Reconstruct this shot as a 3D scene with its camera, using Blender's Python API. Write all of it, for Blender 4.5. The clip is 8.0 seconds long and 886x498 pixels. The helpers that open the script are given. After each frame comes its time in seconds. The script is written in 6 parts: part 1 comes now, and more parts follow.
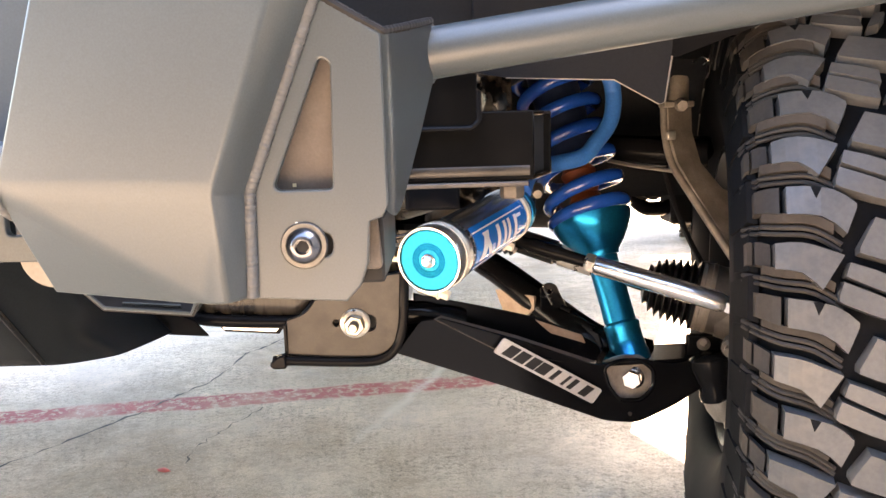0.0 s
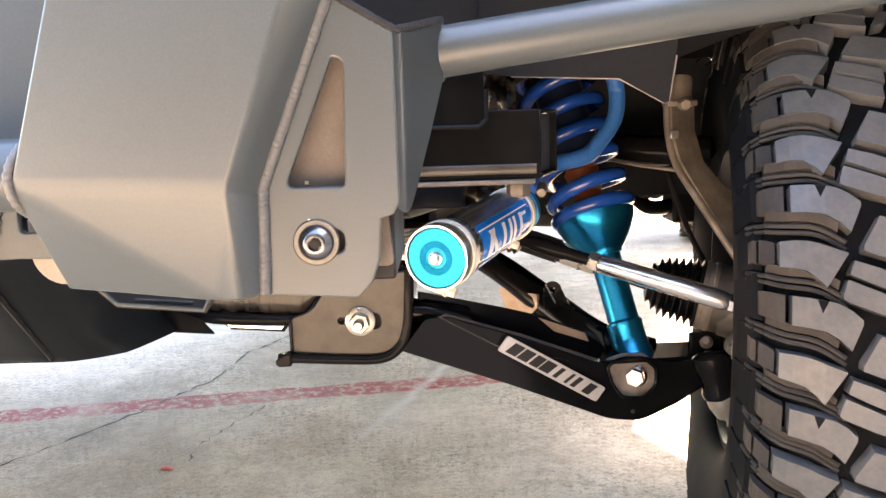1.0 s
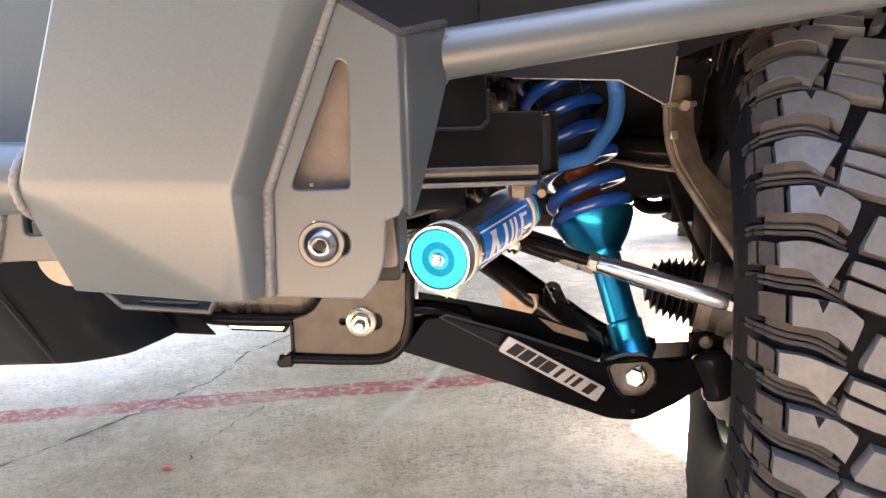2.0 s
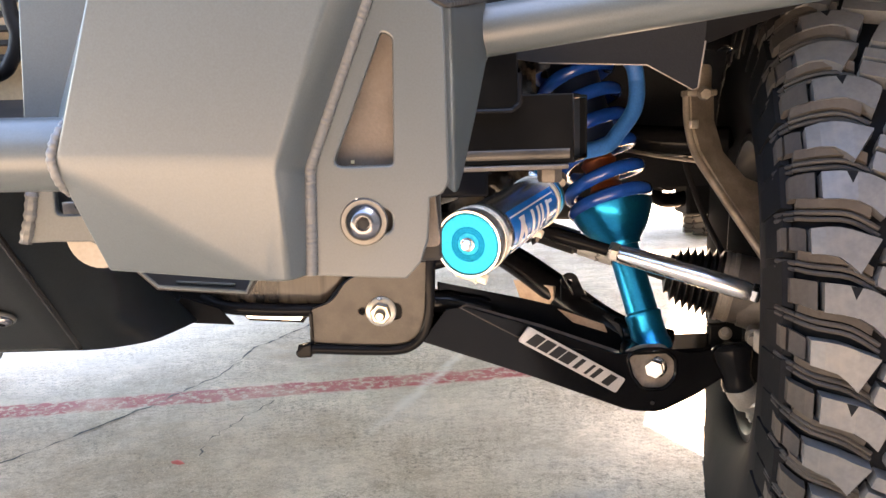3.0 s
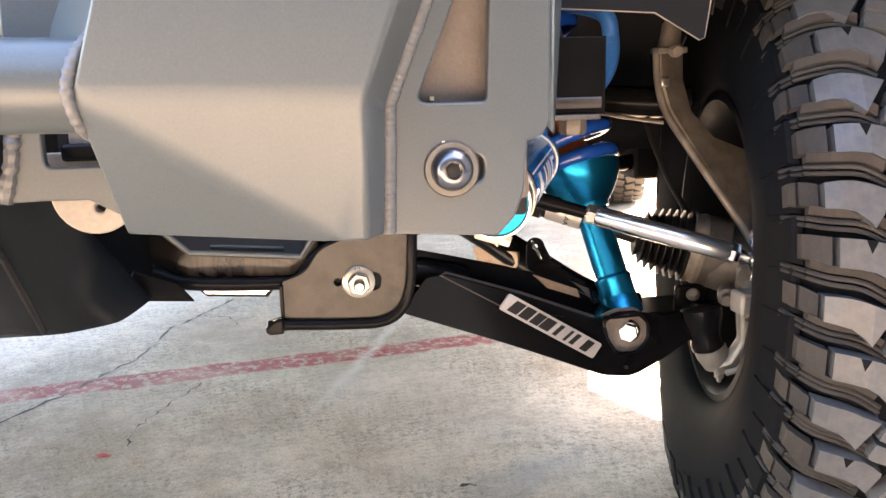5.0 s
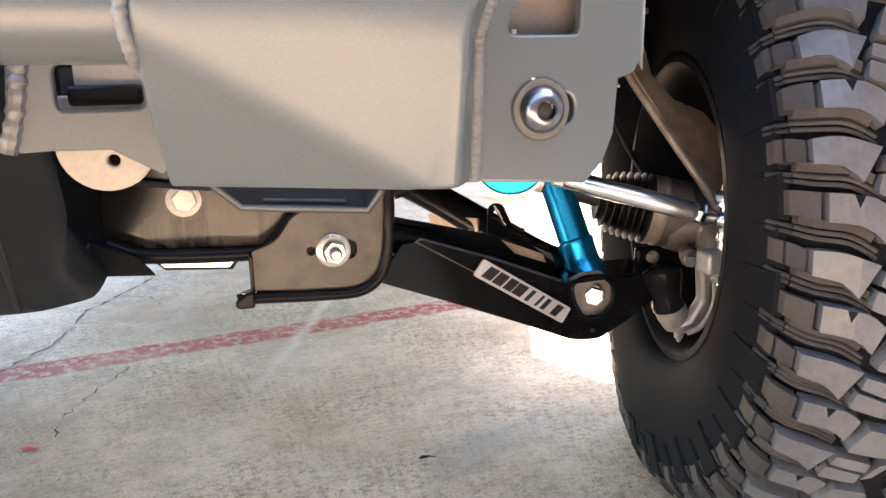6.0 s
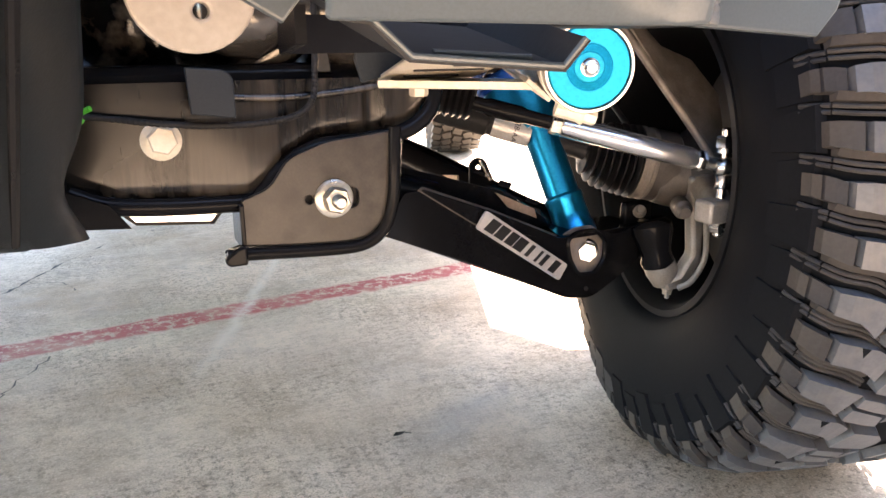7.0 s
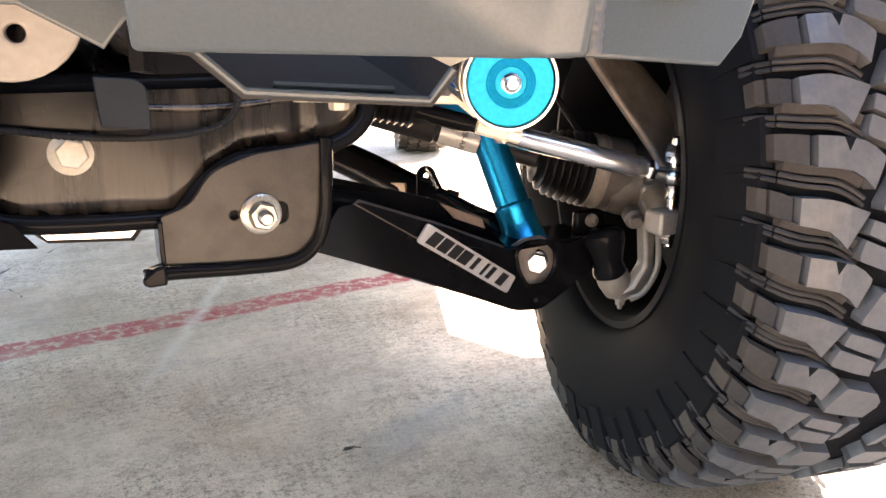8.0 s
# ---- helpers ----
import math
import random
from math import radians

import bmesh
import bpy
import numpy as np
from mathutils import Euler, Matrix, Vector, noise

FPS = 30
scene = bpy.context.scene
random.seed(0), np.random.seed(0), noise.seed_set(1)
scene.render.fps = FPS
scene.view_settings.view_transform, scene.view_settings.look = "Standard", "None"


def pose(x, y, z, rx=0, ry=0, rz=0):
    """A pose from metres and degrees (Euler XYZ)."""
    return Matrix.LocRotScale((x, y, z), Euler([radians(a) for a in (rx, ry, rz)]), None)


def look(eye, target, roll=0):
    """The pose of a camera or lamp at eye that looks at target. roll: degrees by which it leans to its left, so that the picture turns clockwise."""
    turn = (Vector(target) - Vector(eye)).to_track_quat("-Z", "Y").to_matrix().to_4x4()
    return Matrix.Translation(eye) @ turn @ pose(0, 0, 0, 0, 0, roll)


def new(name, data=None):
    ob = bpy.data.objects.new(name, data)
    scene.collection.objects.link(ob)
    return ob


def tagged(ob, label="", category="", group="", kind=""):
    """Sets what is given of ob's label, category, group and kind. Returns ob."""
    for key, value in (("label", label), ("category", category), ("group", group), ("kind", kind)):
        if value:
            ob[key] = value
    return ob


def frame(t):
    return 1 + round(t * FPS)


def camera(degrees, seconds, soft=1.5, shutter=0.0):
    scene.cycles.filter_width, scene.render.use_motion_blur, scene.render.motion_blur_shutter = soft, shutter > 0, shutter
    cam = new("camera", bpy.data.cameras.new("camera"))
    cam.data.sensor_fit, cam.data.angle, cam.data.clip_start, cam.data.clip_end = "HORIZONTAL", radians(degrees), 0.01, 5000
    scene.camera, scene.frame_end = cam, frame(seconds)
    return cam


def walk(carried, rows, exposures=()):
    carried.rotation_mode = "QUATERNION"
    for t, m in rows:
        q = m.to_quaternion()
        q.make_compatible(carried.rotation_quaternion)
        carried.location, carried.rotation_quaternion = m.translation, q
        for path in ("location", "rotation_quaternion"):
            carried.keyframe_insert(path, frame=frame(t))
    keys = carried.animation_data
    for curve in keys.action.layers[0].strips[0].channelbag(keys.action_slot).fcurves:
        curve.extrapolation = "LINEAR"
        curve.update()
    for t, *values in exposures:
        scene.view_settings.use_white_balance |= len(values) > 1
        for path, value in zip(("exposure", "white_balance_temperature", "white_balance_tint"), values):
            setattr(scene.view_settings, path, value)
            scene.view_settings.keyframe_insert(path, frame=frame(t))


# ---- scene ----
cam = camera(61.10, 8.0)
PATH = [
    (0, (0.0135, 0.0046, 0.6542), (0.0042, 1.9769, 0.3226), -1.79),
    (0.5, (0.0108, -0.0006, 0.6555), (0.0021, 1.9718, 0.3241), -1.76),
    (1, (0.0072, 0.0006, 0.6537), (-0.0004, 1.9726, 0.3206), -1.75),
    (1.5, (0.0047, -0.0014, 0.6555), (-0.0002, 1.9705, 0.3217), -1.76),
    (2.8, (-0.0042, 0.0001, 0.6538), (-0.0026, 1.9714, 0.3161), -1.82),
    (3, (-0.0205, 0.0056, 0.6440), (-0.0225, 1.9767, 0.3052), -1.78),
    (3.5, (-0.0702, 0.0305, 0.6421), (-0.0743, 1.9997, 0.2927), -1.83),
    (4, (-0.0628, 0.0480, 0.6401), (0.0901, 2.0032, 0.2481), -1.57),
    (4.5, (-0.0792, 0.0435, 0.6351), (0.1319, 1.9909, 0.2316), -1.56),
    (4.7, (-0.0926, 0.0500, 0.6307), (0.1315, 1.9954, 0.2247), -1.53),
    (5.8, (-0.1684, 0.1073, 0.6194), (0.3036, 1.9919, 0.1443), -1.16),
    (6, (-0.1835, 0.1110, 0.6124), (0.3288, 1.9814, 0.1235), -1.08),
    (6.5, (-0.2447, 0.1389, 0.6037), (0.3581, 1.9756, 0.0909), -0.93),
    (7, (-0.2660, 0.2037, 0.5590), (0.4900, 1.9798, 0.0355), -0.59),
    (7.5, (-0.2770, 0.2320, 0.5321), (0.5173, 1.9909, 0.0075), -0.48),
    (8, (-0.2203, 0.2200, 0.5681), (0.5959, 1.9654, 0.0361), -0.23),
]
walk(cam, [(t, look(eye, target, roll)) for t, eye, target, roll in PATH], [(0, 4.54, 7500, 15), (4.5, 4.51, 7250, 15), (6, 4.50, 7050, 15), (8, 4.34, 6950, 15)])

# ---- world, sun, exposure ----
SUN_EL, SUN_AZ = 56.0, 82.0     # degrees; azimuth from +y towards +x
world = bpy.data.worlds.new("world")
scene.world = world
world.use_nodes = True
wn = world.node_tree
sky = wn.nodes.new("ShaderNodeTexSky")
sky.sky_type = "NISHITA"
sky.sun_disc = False
sky.sun_elevation, sky.sun_rotation = radians(SUN_EL), radians(SUN_AZ)
wn.links.new(sky.outputs[0], wn.nodes["Background"].inputs[0])
wn.nodes["Background"].inputs[1].default_value = 0.12
sun_data = bpy.data.lights.new("sun", "SUN")
sun_data.energy, sun_data.angle, sun_data.color = 4.0, radians(0.5), (1.0, 0.95, 0.88)
sun = new("sun", sun_data)
sx, sy, sz = (math.cos(radians(SUN_EL)) * math.sin(radians(SUN_AZ)), math.cos(radians(SUN_EL)) * math.cos(radians(SUN_AZ)), math.sin(radians(SUN_EL)))
sun.matrix_world = look((8 * sx, 8 * sy, 8 * sz), (0, 0, 0))


# ---- materials ----
def mat(name, base, rough=0.5, metal=0.0, second=None, scale=12.0, amount=0.5, grain=180.0, bump=0.1, rough_var=0.1,
        coat=0.0, stretch=(1, 1, 1), dust=None, dust_amount=0.0, aniso=0.0, depth=0.0006, spec=0.5, edge=(0.35, 0.7)):
    """A worn surface: two scales of colour, grain bump, uneven gloss, optional dust with a shape of its own."""
    m = bpy.data.materials.new(name)
    m.use_nodes = True
    nt = m.node_tree
    b = nt.nodes["Principled BSDF"]
    tc = nt.nodes.new("ShaderNodeTexCoord")
    mp = nt.nodes.new("ShaderNodeMapping")
    mp.inputs["Scale"].default_value = stretch
    nt.links.new(tc.outputs["Object"], mp.inputs[0])
    big = nt.nodes.new("ShaderNodeTexNoise")
    big.inputs["Scale"].default_value, big.inputs["Detail"].default_value = scale, 5
    fine = nt.nodes.new("ShaderNodeTexNoise")
    fine.inputs["Scale"].default_value, fine.inputs["Detail"].default_value = grain, 3
    for n in (big, fine):
        nt.links.new(mp.outputs[0], n.inputs["Vector"])
    ramp = nt.nodes.new("ShaderNodeMapRange")
    ramp.inputs[1].default_value, ramp.inputs[2].default_value = edge
    ramp.inputs[4].default_value = amount
    nt.links.new(big.outputs[0], ramp.inputs[0])
    mix = nt.nodes.new("ShaderNodeMix")
    mix.data_type = "RGBA"
    mix.inputs[6].default_value = (*base, 1)
    mix.inputs[7].default_value = (*(second or [c * 0.7 for c in base]), 1)
    nt.links.new(ramp.outputs[0], mix.inputs[0])
    colour = mix.outputs[2]
    fm = nt.nodes.new("ShaderNodeMix")
    fm.data_type, fm.blend_type = "RGBA", "OVERLAY"
    fm.inputs[0].default_value = 0.25
    nt.links.new(colour, fm.inputs[6])
    nt.links.new(fine.outputs[0], fm.inputs[7])
    colour = fm.outputs[2]
    if dust:
        dn = nt.nodes.new("ShaderNodeTexNoise")
        dn.inputs["Scale"].default_value, dn.inputs["Detail"].default_value = scale * 2.3, 8
        nt.links.new(mp.outputs[0], dn.inputs["Vector"])
        dr = nt.nodes.new("ShaderNodeMapRange")
        dr.inputs[1].default_value, dr.inputs[2].default_value, dr.inputs[4].default_value = 0.45, 0.75, dust_amount
        nt.links.new(dn.outputs[0], dr.inputs[0])
        dm = nt.nodes.new("ShaderNodeMix")
        dm.data_type = "RGBA"
        dm.inputs[7].default_value = (*dust, 1)
        nt.links.new(dr.outputs[0], dm.inputs[0])
        nt.links.new(colour, dm.inputs[6])
        colour = dm.outputs[2]
    nt.links.new(colour, b.inputs["Base Color"])
    rr = nt.nodes.new("ShaderNodeMapRange")
    rr.inputs[3].default_value, rr.inputs[4].default_value = max(0.03, rough - rough_var), min(1, rough + rough_var)
    nt.links.new(big.outputs[0], rr.inputs[0])
    nt.links.new(rr.outputs[0], b.inputs["Roughness"])
    b.inputs["Metallic"].default_value = metal
    b.inputs["Specular IOR Level"].default_value = spec
    b.inputs["Coat Weight"].default_value = coat
    b.inputs["Coat Roughness"].default_value = 0.08
    b.inputs["Anisotropic"].default_value = aniso
    if bump:
        bp = nt.nodes.new("ShaderNodeBump")
        bp.inputs["Strength"].default_value, bp.inputs["Distance"].default_value = bump, depth
        nt.links.new(fine.outputs[0], bp.inputs["Height"])
        nt.links.new(bp.outputs[0], b.inputs["Normal"])
    return m


POWDER = mat("grey_powder_coat", (0.051, 0.0625, 0.0672), 0.34, 0.0, (0.045, 0.0542, 0.0575), 7, 0.6, 900, 0.07, 0.05, spec=0.55)
WELD = mat("grey_weld_bead", (0.092, 0.096, 0.097), 0.45, 0.0, (0.070, 0.072, 0.071), 60, 0.7, 500, 0.4)
SLOTPLATE = mat("tan_primer_and_reflection", (0.115, 0.094, 0.076), 0.6, 0.0, (0.08, 0.064, 0.051), 60, 0.8, 700, 0.3)
GLOSSBLACK = mat("gloss_black_paint", (0.0070, 0.0070, 0.0079), 0.16, 0.0, (0.0110, 0.0106, 0.0101), 15, 0.6, 900, 0.03, 0.06, dust=(0.03, 0.025, 0.02), dust_amount=0.05, spec=0.07)
ARMBLACK = mat("gloss_black_powder_coat", (0.0059, 0.0059, 0.0065), 0.17, 0.0, (0.0102, 0.0102, 0.0102), 15, 0.5, 700, 0.08, 0.05, spec=0.16)
RAILTAN = mat("dusty_rail_paint_dark_reflection", (0.072, 0.059, 0.045), 0.16, 0.0, (0.010, 0.0085, 0.007), 48, 0.9, 420, 0.05, 0.06, stretch=(1, 1, 0.09), spec=0.5, edge=(0.46, 0.58))
WEBTAN = mat("glossy_tan_black_web_paint", (0.13, 0.105, 0.078), 0.16, 0.0, (0.006, 0.0055, 0.005), 19, 1.0, 420, 0.05, 0.05, spec=0.6, edge=(0.45, 0.53))


def dark_reflection(m):
    """Paints a dark reflection over the dusty rail's front, along a slanting, ragged edge."""
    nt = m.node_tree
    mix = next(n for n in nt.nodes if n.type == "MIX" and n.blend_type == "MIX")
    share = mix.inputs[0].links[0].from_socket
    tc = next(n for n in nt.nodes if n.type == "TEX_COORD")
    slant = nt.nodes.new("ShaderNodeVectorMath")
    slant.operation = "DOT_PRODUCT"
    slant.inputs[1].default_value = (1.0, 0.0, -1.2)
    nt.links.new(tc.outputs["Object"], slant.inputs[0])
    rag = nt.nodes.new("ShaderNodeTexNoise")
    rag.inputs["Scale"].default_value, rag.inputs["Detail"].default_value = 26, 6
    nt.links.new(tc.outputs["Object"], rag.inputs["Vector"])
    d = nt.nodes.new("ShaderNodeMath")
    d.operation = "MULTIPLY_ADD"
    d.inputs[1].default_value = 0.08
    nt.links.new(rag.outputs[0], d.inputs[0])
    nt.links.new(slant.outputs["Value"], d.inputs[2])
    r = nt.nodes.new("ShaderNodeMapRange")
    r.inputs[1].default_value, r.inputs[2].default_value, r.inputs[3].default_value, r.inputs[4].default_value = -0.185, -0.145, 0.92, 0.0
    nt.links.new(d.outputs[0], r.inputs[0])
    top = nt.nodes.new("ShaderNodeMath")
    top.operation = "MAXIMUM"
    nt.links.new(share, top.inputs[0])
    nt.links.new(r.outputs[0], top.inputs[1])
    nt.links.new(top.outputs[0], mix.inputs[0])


dark_reflection(RAILTAN)
BRACKET = mat("smooth_brown_black_paint", (0.044, 0.036, 0.028), 0.30, 0.0, (0.068, 0.057, 0.043), 16, 0.8, 420, 0.15, 0.08, dust=(0.010, 0.008, 0.006), dust_amount=0.8, spec=0.3)
BOXBLACK = mat("gloss_black_tube_paint", (0.0030, 0.0028, 0.0026), 0.12, 0.0, (0.006, 0.0055, 0.005), 14, 0.8, 700, 0.03, 0.03, dust=(0.02, 0.018, 0.015), dust_amount=0.15, spec=0.06)
SHINYBLACK = mat("shiny_dark_alloy", (0.16, 0.145, 0.125), 0.18, 0.7, (0.05, 0.045, 0.04), 20, 0.9, 200, 0.05, 0.06)
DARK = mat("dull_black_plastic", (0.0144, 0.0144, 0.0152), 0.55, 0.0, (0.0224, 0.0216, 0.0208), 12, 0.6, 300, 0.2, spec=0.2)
# Liner black lifted to grey: the lit wheel well is put in the colour.
WELLGREY = mat("lit_wheel_well_plastic", (0.0260, 0.0273, 0.0299), 0.6, 0.0, (0.0390, 0.0390, 0.0403), 8, 0.7, 300, 0.3, spec=0.2)
LINER = mat("black_textured_liner", (0.0100, 0.0100, 0.0112), 0.5, 0.0, (0.0160, 0.0160, 0.0160), 10, 0.6, 600, 0.4, spec=0.15)
SKID = mat("satin_black_skid_paint", (0.0215, 0.0275, 0.0325), 0.42, 0.0, (0.0280, 0.0345, 0.0400), 9, 0.7, 600, 0.12, 0.08, dust=(0.04, 0.038, 0.034), dust_amount=0.10, spec=0.14)
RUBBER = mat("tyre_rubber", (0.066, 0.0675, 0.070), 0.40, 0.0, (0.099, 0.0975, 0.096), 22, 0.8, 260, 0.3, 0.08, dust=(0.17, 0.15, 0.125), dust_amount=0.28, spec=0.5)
# Darker shoulder and groove tones: thinner dust, with shade put into the colour.
SHOULDERRUBBER = mat("tyre_shoulder_rubber_shaded", (0.0250, 0.0248, 0.0255), 0.6, 0.0, (0.0430, 0.0390, 0.0365), 22, 0.8, 260, 0.3, 0.08, spec=0.15)
WALLRUBBER = mat("tyre_groove_rubber_shaded", (0.0280, 0.0255, 0.0235), 0.6, 0.0, (0.049, 0.043, 0.037), 22, 0.8, 260, 0.3, 0.08, spec=0.25)
# Blacker than the tread's rubber: the sidewall's weaker light is put into its colour.
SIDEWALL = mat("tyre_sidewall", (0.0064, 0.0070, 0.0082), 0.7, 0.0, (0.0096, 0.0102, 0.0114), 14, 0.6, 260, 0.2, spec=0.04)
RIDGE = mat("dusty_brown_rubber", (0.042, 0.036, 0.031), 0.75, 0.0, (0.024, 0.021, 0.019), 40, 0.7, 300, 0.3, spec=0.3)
BELLOWS = mat("black_bellows_rubber", (0.0072, 0.0072, 0.0075), 0.34, 0.0, (0.0112, 0.0112, 0.0112), 30, 0.5, 300, 0.2, spec=0.2)
RIMBLACK = mat("black_wheel_paint", (0.0088, 0.0088, 0.0095), 0.40, 0.0, None, 20, 0.4, 300, 0.1, spec=0.15)
CAST = mat("cast_steel", (0.30, 0.265, 0.22), 0.40, 0.25, (0.15, 0.125, 0.10), 25, 0.9, 420, 0.5, 0.12, dust=(0.10, 0.075, 0.052), dust_amount=0.4)
CASTDARK = mat("dark_cast_iron", (0.105, 0.091, 0.077), 0.42, 0.2, (0.05, 0.042, 0.035), 30, 0.9, 420, 0.5, 0.1)
CASTPALE = mat("pale_cast_knuckle", (0.31, 0.285, 0.255), 0.42, 0.3, (0.15, 0.13, 0.11), 30, 0.8, 420, 0.5, 0.1)
ZINC = mat("zinc_plated_steel", (0.62, 0.58, 0.50), 0.30, 0.9, (0.48, 0.43, 0.34), 60, 0.7, 400, 0.15, 0.1)
CREAM = mat("cream_zinc_plate", (0.66, 0.60, 0.49), 0.42, 0.2, (0.52, 0.46, 0.36), 22, 0.7, 300, 0.2, 0.1)
STEEL = mat("bright_steel", (0.66, 0.66, 0.65), 0.24, 1.0, (0.5, 0.49, 0.47), 40, 0.5, 300, 0.08, 0.08)
BOLTSTEEL = mat("dull_bolt_steel", (0.16, 0.165, 0.18), 0.24, 1.0, (0.11, 0.11, 0.12), 60, 0.6, 300, 0.08, 0.08)
WASHER = mat("dull_grey_washer", (0.12, 0.117, 0.112), 0.35, 0.6, (0.12, 0.115, 0.105), 60, 0.7, 300, 0.1)
RECESS = mat("bare_tan_steel", (0.50, 0.44, 0.37), 0.35, 0.3, (0.22, 0.19, 0.155), 40, 0.8, 300, 0.2, 0.1)
TOWTAN = mat("tan_zinc_plate", (0.27, 0.24, 0.205), 0.55, 0.0, (0.20, 0.175, 0.145), 25, 0.7, 300, 0.2, 0.1)
POLISHED = mat("satin_polished_aluminium", (0.80, 0.80, 0.79), 0.20, 0.92, (0.70, 0.69, 0.67), 20, 0.4, 220, 0.08, 0.05, stretch=(0.3, 1, 1))
NAMEPLATE = mat("satin_silver_plate", (0.62, 0.60, 0.57), 0.38, 0.35, (0.52, 0.50, 0.47), 30, 0.5, 500, 0.15, 0.08)
DAMPER = mat("dark_blue_grey_damper", (0.03, 0.045, 0.09), 0.35, 0.3, (0.02, 0.03, 0.06), 30, 0.5, 500, 0.1)
BRUSHED = mat("brushed_aluminium", (0.72, 0.71, 0.69), 0.32, 1.0, (0.60, 0.58, 0.55), 30, 0.5, 500, 0.15, 0.08)
ANODBLUE = mat("teal_blue_anodised", (0.003, 0.27, 0.54), 0.30, 0.9, (0.002, 0.22, 0.47), 20, 0.5, 300, 0.05, 0.05)
CAPBLUE = mat("sky_blue_anodised", (0.018, 0.42, 0.60), 0.55, 0.0, (0.012, 0.385, 0.56), 25, 0.5, 400, 0.05, 0.05, spec=0.0)
CAPDARK = mat("deep_blue_anodised", (0.0, 0.20, 0.34), 0.5, 0.0, (0.0, 0.17, 0.30), 25, 0.5, 400, 0.05, 0.05, spec=0.0)
COILBLUE = mat("royal_blue_powder_coat", (0.010, 0.075, 0.40), 0.22, 0.0, (0.008, 0.060, 0.32), 30, 0.6, 500, 0.1, 0.06, coat=0.5)
HOSEBLUE = mat("light_blue_hose", (0.03, 0.16, 0.48), 0.5, 0.0, (0.025, 0.13, 0.40), 30, 0.5, 400, 0.2)
LABELBLUE = mat("blue_printed_sticker", (0.004, 0.17, 0.56), 0.25, 0.0, (0.003, 0.14, 0.48), 20, 0.4, 300, 0.0, coat=0.4)
WHITE = mat("white_print", (0.80, 0.80, 0.80), 0.4, 0.0, (0.7, 0.7, 0.7), 30, 0.4, 300, 0.0)
BLACKPRINT = mat("black_print", (0.012, 0.012, 0.012), 0.5, 0.0, None, 30, 0.4, 300, 0.0)
ORANGE = mat("rust_orange_bump_stop", (0.30, 0.075, 0.018), 0.6, 0.0, (0.20, 0.05, 0.015), 40, 0.7, 300, 0.3)
GREEN = mat("green_clip_plastic", (0.10, 0.55, 0.05), 0.4, 0.0, (0.08, 0.42, 0.04), 50, 0.5, 300, 0.1)
SALMON = mat("bare_primer_patch", (0.50, 0.37, 0.26), 0.5, 0.2, (0.38, 0.25, 0.17), 40, 0.8, 300, 0.3)
TAN = mat("tan_dusty_panel", (0.42, 0.31, 0.18), 0.6, 0.0, (0.30, 0.21, 0.12), 20, 0.8, 300, 0.3)
YELLOW = mat("cream_paint_fleck", (0.62, 0.55, 0.34), 0.6)
REDPAINT = mat("red_paint_chip", (0.60, 0.10, 0.07), 0.7)
LEAF = mat("dry_leaf_scrap", (0.035, 0.028, 0.02), 0.7)
CRACK = mat("crack_dirt", (0.06, 0.05, 0.042), 0.9)
BODYPAINT = mat("grey_body_paint", (0.10, 0.10, 0.11), 0.3, 0.2, None, 5, 0.3, 300, 0.0, coat=0.5)


